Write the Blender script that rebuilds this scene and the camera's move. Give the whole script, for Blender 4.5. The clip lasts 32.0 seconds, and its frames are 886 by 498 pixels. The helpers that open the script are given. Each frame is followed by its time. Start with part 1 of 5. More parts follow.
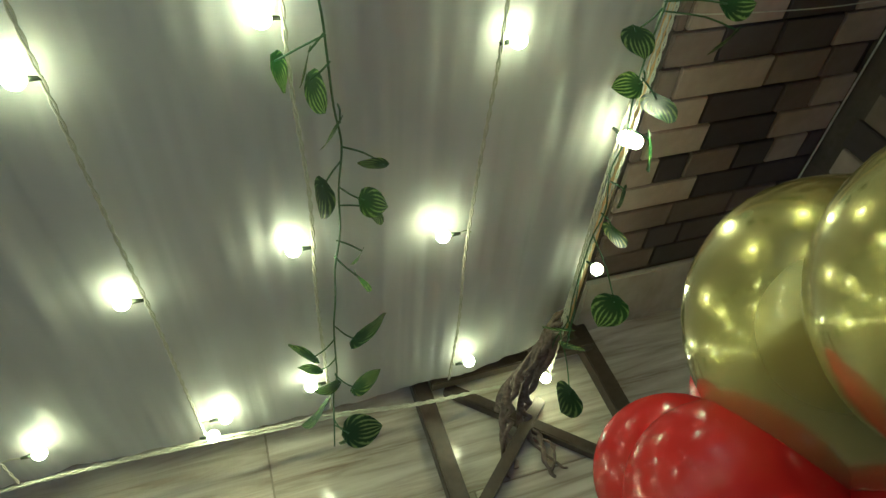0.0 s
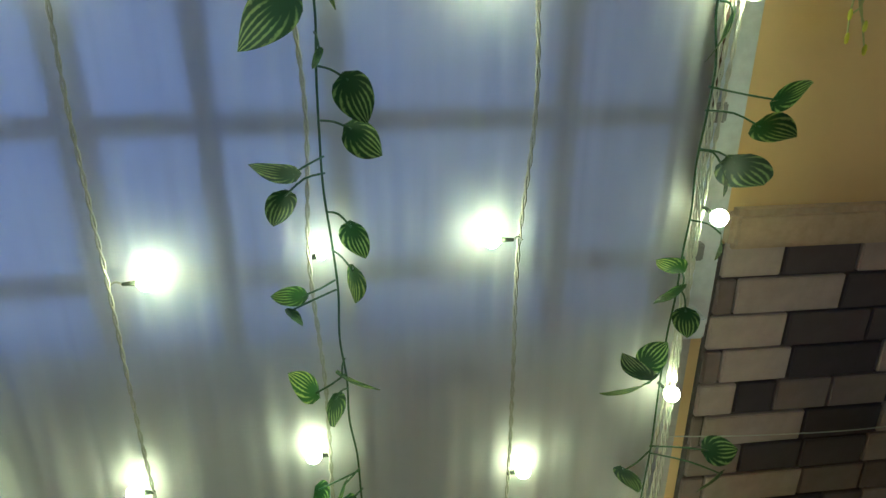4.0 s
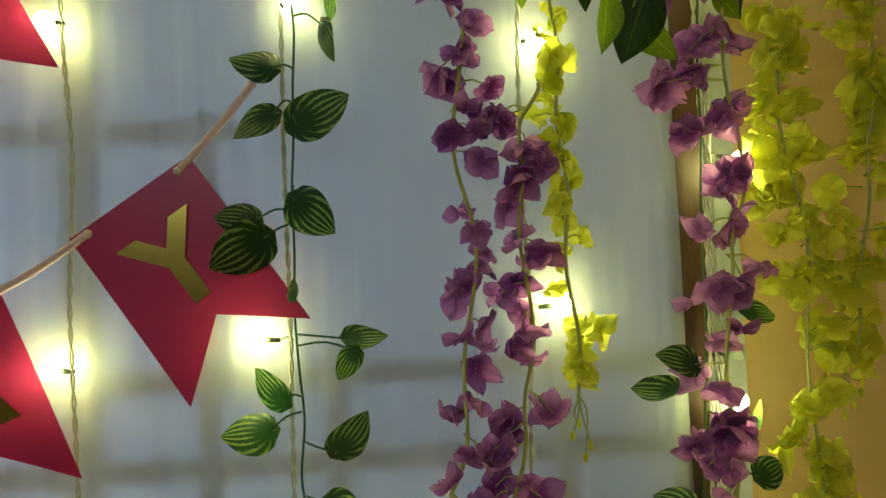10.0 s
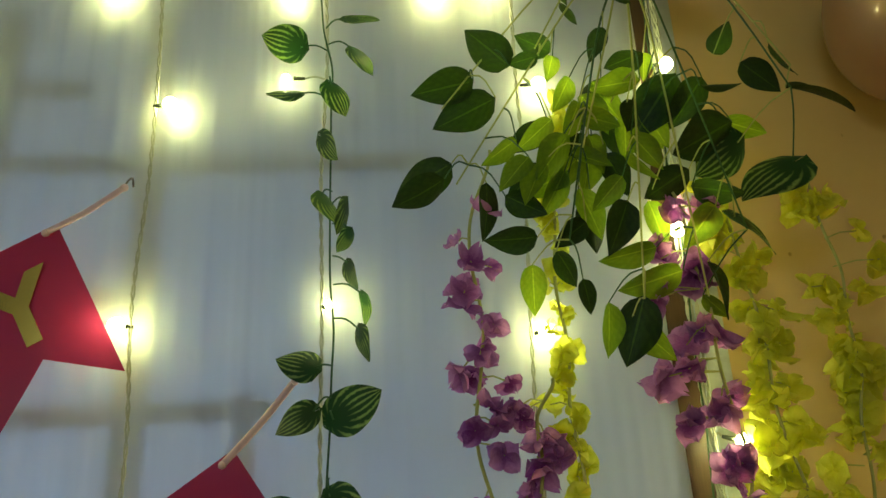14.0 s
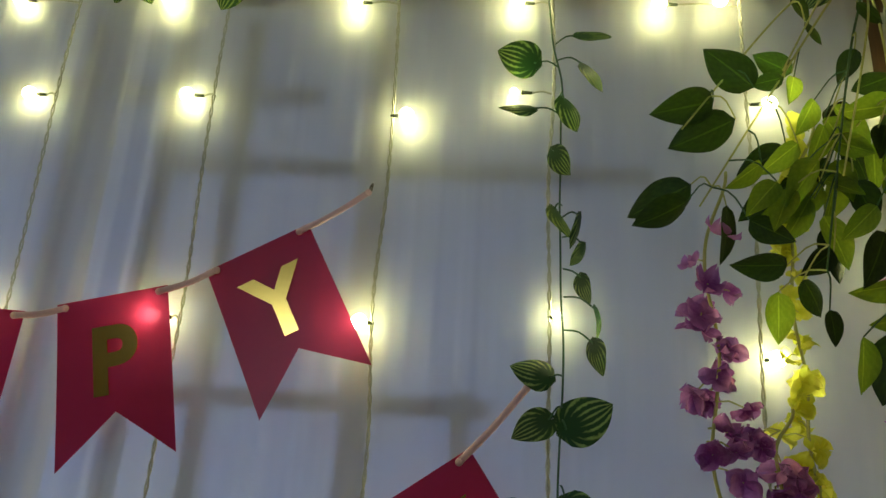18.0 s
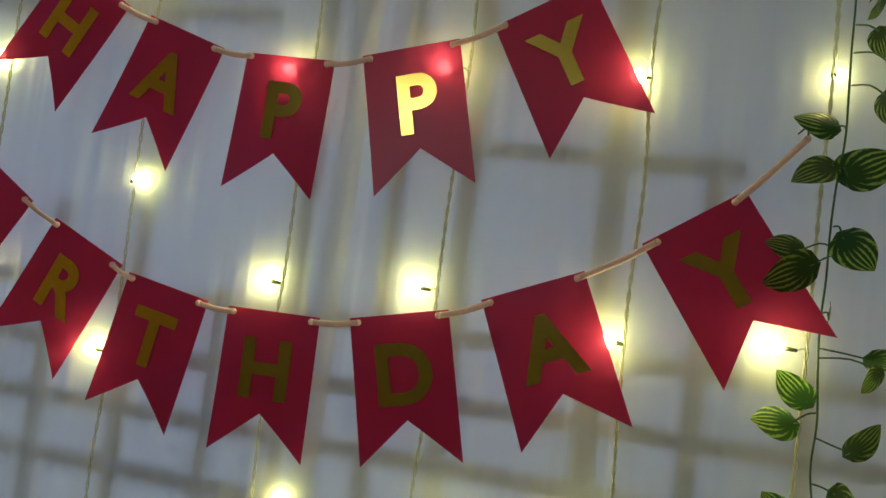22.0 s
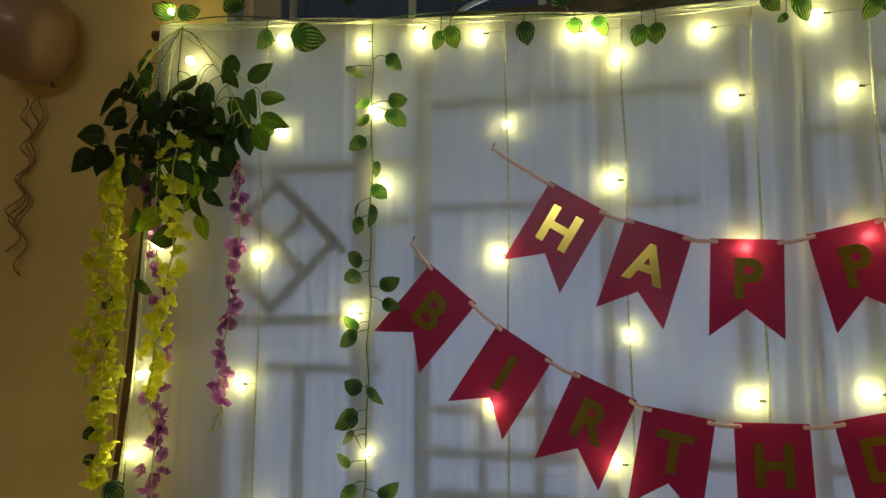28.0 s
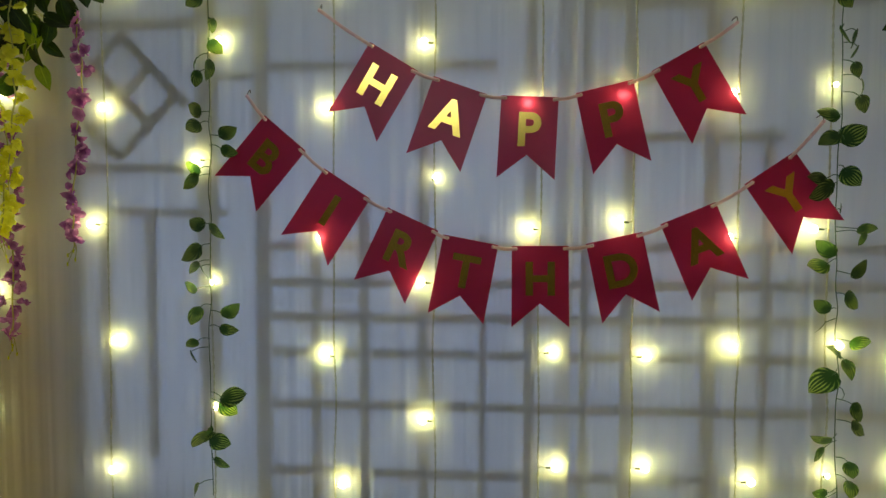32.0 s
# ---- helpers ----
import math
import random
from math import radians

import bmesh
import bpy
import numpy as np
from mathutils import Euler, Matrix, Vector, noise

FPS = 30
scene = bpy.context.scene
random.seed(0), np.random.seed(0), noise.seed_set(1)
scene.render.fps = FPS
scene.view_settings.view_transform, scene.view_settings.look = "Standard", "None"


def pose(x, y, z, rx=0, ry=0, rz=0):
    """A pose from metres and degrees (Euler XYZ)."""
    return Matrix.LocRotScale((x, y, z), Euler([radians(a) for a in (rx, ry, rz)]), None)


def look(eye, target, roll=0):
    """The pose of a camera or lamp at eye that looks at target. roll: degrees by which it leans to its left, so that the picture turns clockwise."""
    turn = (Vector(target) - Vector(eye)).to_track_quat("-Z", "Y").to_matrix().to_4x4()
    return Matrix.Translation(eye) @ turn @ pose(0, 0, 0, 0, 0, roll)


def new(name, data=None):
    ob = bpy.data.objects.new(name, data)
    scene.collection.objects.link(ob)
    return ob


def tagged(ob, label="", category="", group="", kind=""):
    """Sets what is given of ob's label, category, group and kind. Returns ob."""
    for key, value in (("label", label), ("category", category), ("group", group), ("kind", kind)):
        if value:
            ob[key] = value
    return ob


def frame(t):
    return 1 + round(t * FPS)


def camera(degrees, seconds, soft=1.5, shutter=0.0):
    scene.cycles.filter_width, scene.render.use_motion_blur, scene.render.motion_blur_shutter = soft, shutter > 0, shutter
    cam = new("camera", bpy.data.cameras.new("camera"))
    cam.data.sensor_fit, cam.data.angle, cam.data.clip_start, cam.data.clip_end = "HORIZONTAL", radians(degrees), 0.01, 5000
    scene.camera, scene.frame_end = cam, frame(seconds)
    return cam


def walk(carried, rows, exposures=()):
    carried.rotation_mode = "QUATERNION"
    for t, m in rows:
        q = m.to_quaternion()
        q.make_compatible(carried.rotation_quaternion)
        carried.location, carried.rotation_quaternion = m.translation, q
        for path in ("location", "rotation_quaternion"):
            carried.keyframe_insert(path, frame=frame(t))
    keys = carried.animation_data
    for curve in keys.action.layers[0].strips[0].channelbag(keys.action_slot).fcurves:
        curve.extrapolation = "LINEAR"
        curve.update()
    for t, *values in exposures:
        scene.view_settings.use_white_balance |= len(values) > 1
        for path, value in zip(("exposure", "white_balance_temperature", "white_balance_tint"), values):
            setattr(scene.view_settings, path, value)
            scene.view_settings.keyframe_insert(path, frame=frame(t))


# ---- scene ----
import functools
# stops, kelvin, tint along the way
EXPOSURES = [(0.0, -0.77, 4600, 17), (1.0, -0.82, 4600, 18), (2.0, -0.6, 4300, 22), (3.0, -0.77, 4100, 15), (4.5, -0.72, 4800, 16), (5.5, -0.86, 5200, 17), (6.0, -0.8, 5050, 18), (7.0, -0.72, 5180, 13), (8.0, -0.72, 5650, 10), (9.0, -0.56, 5750, 6), (10.0, -0.59, 5930, -4), (11.0, -0.57, 6160, -7), (12.0, -0.51, 6050, -10), (14.0, -0.52, 5950, -5), (17.0, -0.88, 5750, 9), (18.0, -0.94, 5700, 12), (19.0, -0.86, 6150, 8), (20.0, -0.85, 6450, 8), (22.0, -0.7, 6600, 0), (23.0, -0.81, 6700, -2), (24.0, -0.77, 6750, -1), (25.0, -0.77, 6650, 1), (26.0, -0.84, 6800, 5), (29.0, -0.74, 6250, 4), (30.0, -0.67, 6100, 2), (31.0, -0.74, 6150, 2), (32.0, -0.79, 6350, 4)]
cam = camera(68.18, 32.0)
# seconds, eye x y z, yaw, pitch, roll
ROWS = [
    (0.0, 0.6191, -0.5261, 1.0109, -21.95, -46.54, 4.98),
    (0.5, 0.6234, -0.5334, 1.0302, -21.93, -43.61, 4.82),
    (1.0, 0.6240, -0.5299, 1.0567, -19.80, -41.16, 3.88),
    (1.5, 0.6301, -0.5354, 1.0677, -17.28, -39.57, 2.61),
    (2.0, 0.6566, -0.5635, 1.1093, -13.23, -37.76, 1.83),
    (2.5, 0.6835, -0.5889, 1.1540, -6.39, -32.60, -0.27),
    (3.0, 0.6898, -0.5898, 1.1780, -6.60, -29.58, 1.56),
    (3.5, 0.7158, -0.5970, 1.1981, -7.33, -25.72, 0.26),
    (5.5, 0.7067, -0.5779, 1.3096, -9.15, -15.11, 1.54),
    (6.0, 0.7075, -0.5750, 1.3346, -10.29, -12.13, 0.80),
    (6.5, 0.7182, -0.5736, 1.3693, -8.90, -10.60, -0.16),
    (7.0, 0.7280, -0.5784, 1.4029, -6.88, -9.19, -1.20),
    (7.5, 0.7411, -0.5773, 1.4430, -5.11, -7.87, -2.14),
    (8.0, 0.7357, -0.5892, 1.4721, -6.22, -4.12, -0.96),
    (8.5, 0.7461, -0.5975, 1.5013, -5.16, -2.55, -1.23),
    (9.0, 0.7385, -0.6038, 1.5285, -4.97, -1.35, -1.26),
    (9.5, 0.7452, -0.6068, 1.5601, -5.14, 0.58, -2.05),
    (10.0, 0.7525, -0.6148, 1.5779, -4.67, 1.89, -2.14),
    (10.5, 0.7475, -0.6243, 1.5922, -4.81, 3.54, -1.98),
    (11.0, 0.7330, -0.6320, 1.6004, -5.57, 5.06, -1.72),
    (11.5, 0.7353, -0.6376, 1.6082, -4.87, 7.06, -1.38),
    (12.0, 0.7331, -0.6426, 1.6180, -5.42, 8.96, -1.09),
    (12.5, 0.7351, -0.6528, 1.6343, -5.42, 10.58, -1.39),
    (13.0, 0.7364, -0.6654, 1.6510, -5.92, 12.27, -1.79),
    (13.5, 0.7332, -0.6789, 1.6664, -5.75, 14.39, -2.26),
    (14.0, 0.7347, -0.6917, 1.6770, -4.65, 17.12, -2.67),
    (14.5, 0.7432, -0.6985, 1.6799, -3.32, 19.03, -2.53),
    (16.5, 0.6279, -0.7339, 1.7224, -1.18, 19.12, -1.63),
    (17.0, 0.6123, -0.7261, 1.7136, 0.56, 18.65, -0.78),
    (17.5, 0.5977, -0.7181, 1.7001, 2.33, 17.60, 1.34),
    (18.0, 0.5899, -0.7147, 1.6888, 3.98, 16.65, 3.22),
    (18.5, 0.5706, -0.7111, 1.6702, 5.20, 14.90, 5.23),
    (19.0, 0.5601, -0.7052, 1.6503, 6.15, 13.44, 6.31),
    (19.5, 0.5558, -0.7036, 1.6367, 7.23, 12.11, 7.10),
    (20.0, 0.5428, -0.7061, 1.6268, 8.33, 9.95, 8.15),
    (20.5, 0.5264, -0.7127, 1.6182, 9.53, 8.44, 8.08),
    (21.0, 0.5088, -0.7254, 1.6016, 11.24, 7.37, 8.05),
    (21.5, 0.4789, -0.7529, 1.5798, 13.88, 4.40, 7.76),
    (22.0, 0.4141, -0.7912, 1.5507, 12.04, 2.53, 7.18),
    (22.5, 0.3783, -0.8788, 1.5438, 9.88, 2.18, 5.40),
    (23.0, 0.3599, -0.9994, 1.5487, 10.06, 1.09, 4.61),
    (23.5, 0.3065, -1.0975, 1.5567, 9.91, 1.36, 4.06),
    (24.0, 0.2022, -1.1677, 1.5569, 4.13, 2.03, 1.60),
    (24.5, 0.0993, -1.2143, 1.5422, 3.39, 1.70, 0.25),
    (25.0, -0.0275, -1.2000, 1.5322, 2.64, 0.88, -1.76),
    (25.5, -0.1324, -1.2041, 1.5549, 1.45, 2.95, -1.49),
    (26.0, -0.2059, -1.2216, 1.5760, 3.17, 5.31, -0.61),
    (26.5, -0.2284, -1.2473, 1.6065, 5.64, 7.84, -0.29),
    (28.5, -0.2813, -1.3025, 1.6631, 13.03, 4.95, 0.08),
    (29.0, -0.2906, -1.3034, 1.6339, 11.69, 3.17, 0.60),
    (29.5, -0.2854, -1.3000, 1.5975, 10.63, 1.26, 0.63),
    (30.0, -0.2543, -1.3046, 1.5771, 9.35, 0.12, 0.09),
    (30.5, -0.2242, -1.3278, 1.5631, 7.97, -0.38, 0.48),
    (31.0, -0.1660, -1.3706, 1.5577, 6.24, 0.16, 1.04),
    (31.5, -0.1124, -1.4256, 1.5418, 6.10, -1.93, 0.57),
    (32.0, -0.0671, -1.4758, 1.5477, 4.03, -2.88, 0.13),
]
walk(cam, [(t, pose(x, y, z, 90 + pitch, 0, yaw) @ pose(0, 0, 0, 0, 0, roll)) for t, x, y, z, yaw, pitch, roll in ROWS], EXPOSURES)

# ---- world and lights ----
world = bpy.data.worlds.new("world")
scene.world = world
world.use_nodes = True
wbg = world.node_tree.nodes["Background"]
wbg.inputs[0].default_value = (0.20, 0.26, 0.42, 1)
wbg.inputs[1].default_value = 0.12


def area(name, m, sx, sy, watts, colour):
    d = bpy.data.lights.new(name, "AREA")
    d.shape, d.size, d.size_y, d.energy, d.color = "RECTANGLE", sx, sy, watts, colour
    ob = new(name, d)
    ob.matrix_world = m
    return ob


# daylight of dusk behind the frosted window
area("window_daylight", look((-0.45, 0.75, 1.34), (-0.45, 0, 1.34)), 2.4, 1.25, 33.0, (0.66, 0.74, 1.0))
# the room's fluorescent tube, on the wall opposite the backdrop
area("tube_light", look((-0.50, -3.28, 2.42), (-0.2, 0, 1.2)), 1.1, 0.05, 11.0, (0.9, 0.97, 1.0))


# ---- materials ----
def material(name):
    m = bpy.data.materials.new(name)
    m.use_nodes = True
    t = m.node_tree
    return m, t, t.nodes["Principled BSDF"], t.nodes["Material Output"]


def node(t, kind, **vals):
    n = t.nodes.new(kind)
    for k, v in vals.items():
        if k in n.inputs:
            n.inputs[k].default_value = v
    return n


def coords(t, scale=(1, 1, 1), kind="Object"):
    c = t.nodes.new("ShaderNodeTexCoord")
    mp = t.nodes.new("ShaderNodeMapping")
    mp.inputs["Scale"].default_value = scale
    t.links.new(c.outputs[kind], mp.inputs[0])
    return mp.outputs[0]


def ramp(t, fac, stops):
    r = t.nodes.new("ShaderNodeValToRGB")
    while len(r.color_ramp.elements) < len(stops):
        r.color_ramp.elements.new(0.5)
    for e, (p, c) in zip(r.color_ramp.elements, stops):
        e.position, e.color = p, (*c, 1)
    t.links.new(fac, r.inputs[0])
    return r.outputs[0]


def noise_out(t, vec, scale, detail=4, rough=0.6, distort=0.0):
    n = node(t, "ShaderNodeTexNoise", Scale=scale, Detail=detail, Roughness=rough, Distortion=distort)
    t.links.new(vec, n.inputs["Vector"])
    return n.outputs["Fac"]


def bump(t, bsdf, height, strength=0.3, distance=0.002):
    b = node(t, "ShaderNodeBump", Strength=strength, Distance=distance)
    t.links.new(height, b.inputs["Height"])
    t.links.new(b.outputs[0], bsdf.inputs["Normal"])
    return b


def math_n(t, op, a, b=None):
    n = t.nodes.new("ShaderNodeMath")
    n.operation = op
    for i, v in enumerate((a, b)):
        if v is None:
            continue
        if isinstance(v, (int, float)):
            n.inputs[i].default_value = v
        else:
            t.links.new(v, n.inputs[i])
    return n.outputs[0]


def mix_rgb(t, fac, a, b, blend="MIX"):
    n = t.nodes.new("ShaderNodeMix")
    n.data_type, n.blend_type = "RGBA", blend
    for i, v in ((0, fac), (6, a), (7, b)):
        if isinstance(v, (int, float)):
            n.inputs[i].default_value = v
        elif isinstance(v, tuple):
            n.inputs[i].default_value = (*v, 1)
        else:
            t.links.new(v, n.inputs[i])
    return n.outputs[2]


def mottled(name, c1, c2, scale=8, rough=0.7, metal=0.0, fine=90, bumps=0.25, dist=0.001, stretch=(1, 1, 1)):
    """A surface with two scales of tone and fine relief."""
    m, t, b, out = material(name)
    v = coords(t, stretch)
    a = noise_out(t, v, scale, 5)
    f = noise_out(t, v, fine, 3)
    col = ramp(t, a, [(0.3, c1), (0.7, c2)])
    col2 = mix_rgb(t, 0.35, col, ramp(t, f, [(0.3, tuple(x * 0.7 for x in c1)), (0.7, c2)]))
    t.links.new(col2, b.inputs["Base Color"])
    b.inputs["Roughness"].default_value, b.inputs["Metallic"].default_value = rough, metal
    bump(t, b, f, bumps, dist)
    return m


def with_translucent(m, t, bsdf, out, colour, fac):
    """Mixes translucency into a thin surface."""
    tr = t.nodes.new("ShaderNodeBsdfTranslucent")
    if isinstance(colour, tuple):
        tr.inputs[0].default_value = (*colour, 1)
    else:
        t.links.new(colour, tr.inputs[0])
    mx = t.nodes.new("ShaderNodeMixShader")
    mx.inputs[0].default_value = fac
    t.links.new(bsdf.outputs[0], mx.inputs[1])
    t.links.new(tr.outputs[0], mx.inputs[2])
    t.links.new(mx.outputs[0], out.inputs[0])
    return mx


def sheer_material():
    m, t, b, out = material("white_sheer_fabric")
    v = coords(t, (1, 1, 0.05))
    fold = noise_out(t, v, 30, 4)
    weave = noise_out(t, coords(t, (1, 1, 1)), 900, 2)
    col = ramp(t, fold, [(0.3, (0.74, 0.74, 0.75)), (0.7, (0.84, 0.84, 0.85))])
    t.links.new(col, b.inputs["Base Color"])
    b.inputs["Roughness"].default_value = 0.48
    b.inputs["Specular IOR Level"].default_value = 0.5
    # fine creases left from folding
    crease = math_n(t, "ABSOLUTE", math_n(t, "SUBTRACT", noise_out(t, coords(t, (1, 1, 0.22)), 7, 2, 0.5, 0.8), 0.5))
    ridge = ramp(t, crease, [(0.0, (1, 1, 1)), (0.035, (0, 0, 0))])
    h = mix_rgb(t, 0.16, mix_rgb(t, 0.25, fold, weave), ridge)
    bump(t, b, h, 0.36, 0.004)
    b.inputs["Coat Weight"].default_value, b.inputs["Coat Roughness"].default_value = 0.22, 0.14
    mx = with_translucent(m, t, b, out, (0.86, 0.87, 0.88), 0.42)
    tp = t.nodes.new("ShaderNodeBsdfRefraction")
    tp.inputs["Roughness"].default_value, tp.inputs["IOR"].default_value = 0.68, 1.15
    m2 = t.nodes.new("ShaderNodeMixShader")
    t.links.new(ramp(t, fold, [(0.2, (0.40, 0.40, 0.40)), (0.8, (0.26, 0.26, 0.26))]), m2.inputs[0])
    t.links.new(mx.outputs[0], m2.inputs[1])
    t.links.new(tp.outputs[0], m2.inputs[2])
    t.links.new(m2.outputs[0], out.inputs[0])
    return m


def leaf_material(name, dark, light, striped, trans=0.35, rough=0.45, low=0.55, glow=(2.9, 2.4, 0.9)):
    m, t, b, out = material(name)
    uv = t.nodes.new("ShaderNodeUVMap")
    sp = t.nodes.new("ShaderNodeSeparateXYZ")
    t.links.new(uv.outputs[0], sp.inputs[0])
    s = math_n(t, "ABSOLUTE", math_n(t, "SUBTRACT", math_n(t, "MULTIPLY", sp.outputs[0], 2.0), 1.0))
    n = noise_out(t, uv.outputs[0], 9, 3)
    info = t.nodes.new("ShaderNodeObjectInfo")
    if striped:
        px = math_n(t, "SUBTRACT", sp.outputs[0], 0.5)
        th1 = math_n(t, "ARCTAN2", px, math_n(t, "ADD", sp.outputs[1], 0.06))
        th2 = math_n(t, "ARCTAN2", px, math_n(t, "SUBTRACT", 1.04, sp.outputs[1]))
        arcs = math_n(t, "ABSOLUTE", math_n(t, "ADD", th1, th2))
        nz = noise_out(t, uv.outputs[0], 14, 4)
        w = math_n(t, "SINE", math_n(t, "ADD", math_n(t, "MULTIPLY", arcs, 15.0), math_n(t, "MULTIPLY", nz, 3.0)))
        dx = math_n(t, "MULTIPLY", px, px)
        dy = math_n(t, "SUBTRACT", sp.outputs[1], 0.06)
        far = math_n(t, "MULTIPLY", math_n(t, "SQRT", math_n(t, "ADD", dx, math_n(t, "MULTIPLY", dy, dy))), 2.2)
        k = math_n(t, "MULTIPLY", math_n(t, "ADD", math_n(t, "MULTIPLY", w, 0.5), 0.5), math_n(t, "MINIMUM", math_n(t, "ADD", far, 0.05), 1.0))
        col = ramp(t, math_n(t, "MULTIPLY", k, math_n(t, "ADD", nz, 0.55)), [(0.50, dark), (0.80, tuple(d * 0.4 + l * 0.6 for d, l in zip(dark, light))), (1.08, light)])
    else:
        vein = math_n(t, "SINE", math_n(t, "ADD", math_n(t, "MULTIPLY", sp.outputs[1], 42.0), math_n(t, "MULTIPLY", s, -14.0)))
        rib = math_n(t, "LESS_THAN", s, 0.05)
        k = math_n(t, "ADD", math_n(t, "MULTIPLY", math_n(t, "ADD", vein, 1.0), 0.04), math_n(t, "ADD", math_n(t, "MULTIPLY", rib, 0.5), math_n(t, "MULTIPLY", n, 0.55)))
        col = ramp(t, k, [(0.25, dark), (0.95, light)])
    hv = t.nodes.new("ShaderNodeHueSaturation")
    t.links.new(col, hv.inputs["Color"])
    t.links.new(math_n(t, "ADD", math_n(t, "MULTIPLY", info.outputs["Random"], 1.0 - low), low), hv.inputs["Value"])
    t.links.new(hv.outputs[0], b.inputs["Base Color"])
    b.inputs["Roughness"].default_value = rough
    bump(t, b, noise_out(t, uv.outputs[0], 30, 3), 0.3, 0.001)
    with_translucent(m, t, b, out, mix_rgb(t, 1.0, hv.outputs[0], glow, "MULTIPLY"), trans)
    return m


def petal_material(name, c1, c2, trans=0.4):
    m, t, b, out = material(name)
    uv = t.nodes.new("ShaderNodeUVMap")
    sp = t.nodes.new("ShaderNodeSeparateXYZ")
    t.links.new(uv.outputs[0], sp.inputs[0])
    n = noise_out(t, uv.outputs[0], 6, 4)
    info = t.nodes.new("ShaderNodeObjectInfo")
    k = math_n(t, "ADD", math_n(t, "MULTIPLY", sp.outputs[1], 0.5), math_n(t, "ADD", math_n(t, "MULTIPLY", n, 0.5), math_n(t, "MULTIPLY", info.outputs["Random"], 0.45)))
    col = ramp(t, k, [(0.38, c1), (1.08, c2)])
    t.links.new(col, b.inputs["Base Color"])
    b.inputs["Roughness"].default_value = 0.75
    bump(t, b, noise_out(t, uv.outputs[0], 22, 3), 0.4, 0.001)
    with_translucent(m, t, b, out, col, trans)
    return m


def wall_paint():
    m, t, b, out = material("yellow_ochre_wall_paint")
    v = coords(t)
    big = noise_out(t, v, 2.2, 5)
    fine = noise_out(t, v, 60, 4)
    col = ramp(t, big, [(0.3, (0.72, 0.50, 0.19)), (0.7, (0.84, 0.61, 0.27))])
    spots = ramp(t, noise_out(t, v, 26, 2), [(0.20, (0.42, 0.28, 0.14)), (0.25, (1, 1, 1))])
    t.links.new(mix_rgb(t, 1.0, col, spots, "MULTIPLY"), b.inputs["Base Color"])
    b.inputs["Roughness"].default_value = 0.6
    bump(t, b, fine, 0.25, 0.002)
    return m


def brick_material(name, low, high):
    m, t, b, out = material(name)
    info = t.nodes.new("ShaderNodeObjectInfo")
    v = coords(t)
    n = noise_out(t, v, 30, 5)
    base = ramp(t, info.outputs["Random"], [(0.0, low), (1.0, high)])
    shade = ramp(t, n, [(0.25, (0.72, 0.70, 0.68)), (0.7, (1.0, 1.0, 1.0))])
    t.links.new(mix_rgb(t, 1.0, base, shade, "MULTIPLY"), b.inputs["Base Color"])
    b.inputs["Roughness"].default_value = 0.5
    bump(t, b, noise_out(t, v, 120, 4), 0.3, 0.001)
    return m


def streaked_tile():
    m, t, b, out = material("streaked_marble_tile")
    c = t.nodes.new("ShaderNodeTexCoord")
    mp = t.nodes.new("ShaderNodeMapping")
    mp.inputs["Scale"].default_value = (1.2, 16, 1)
    mp.inputs["Rotation"].default_value = (0, 0, 0.10)
    t.links.new(c.outputs["Object"], mp.inputs[0])
    st = noise_out(t, mp.outputs[0], 2.4, 6, 0.62, 0.6)
    col = ramp(t, st, [(0.30, (0.24, 0.19, 0.14)), (0.45, (0.50, 0.45, 0.37)), (0.62, (0.70, 0.66, 0.58))])
    t.links.new(col, b.inputs["Base Color"])
    b.inputs["Roughness"].default_value = 0.14
    bump(t, b, st, 0.05, 0.001)
    return m


def balloon_material(name, colour, metal, rough=0.16):
    m, t, b, out = material(name)
    n = noise_out(t, coords(t), 3, 3)
    t.links.new(ramp(t, n, [(0.3, tuple(c * 0.88 for c in colour)), (0.7, colour)]), b.inputs["Base Color"])
    b.inputs["Metallic"].default_value, b.inputs["Roughness"].default_value = metal, rough
    b.inputs["Coat Weight"].default_value, b.inputs["Coat Roughness"].default_value = (1.0 if metal > 0.5 else 0.45), 0.05
    if metal == 0.0:
        with_translucent(m, t, b, out, colour, 0.25)
    return m


def bulb_material(name, power):
    m, t, b, out = material(name)
    b.inputs["Base Color"].default_value = (0.9, 0.88, 0.75, 1)
    b.inputs["Emission Color"].default_value = (1.0, 0.905, 0.32, 1)
    b.inputs["Emission Strength"].default_value = power
    return m


def frosted_material():
    m, t, b, out = material("frosted_textured_glass")
    v = coords(t)
    n = noise_out(t, v, 160, 3)
    b.inputs["Base Color"].default_value = (0.78, 0.82, 0.88, 1)
    b.inputs["Roughness"].default_value = 0.25
    bump(t, b, n, 0.6, 0.003)
    with_translucent(m, t, b, out, (0.82, 0.87, 0.95), 0.55)
    return m


def glass_material():
    m, t, b, out = material("dark_clear_glass")
    b.inputs["Base Color"].default_value = (0.6, 0.62, 0.65, 1)
    b.inputs["Roughness"].default_value = 0.05
    b.inputs["Transmission Weight"].default_value = 1.0
    return m


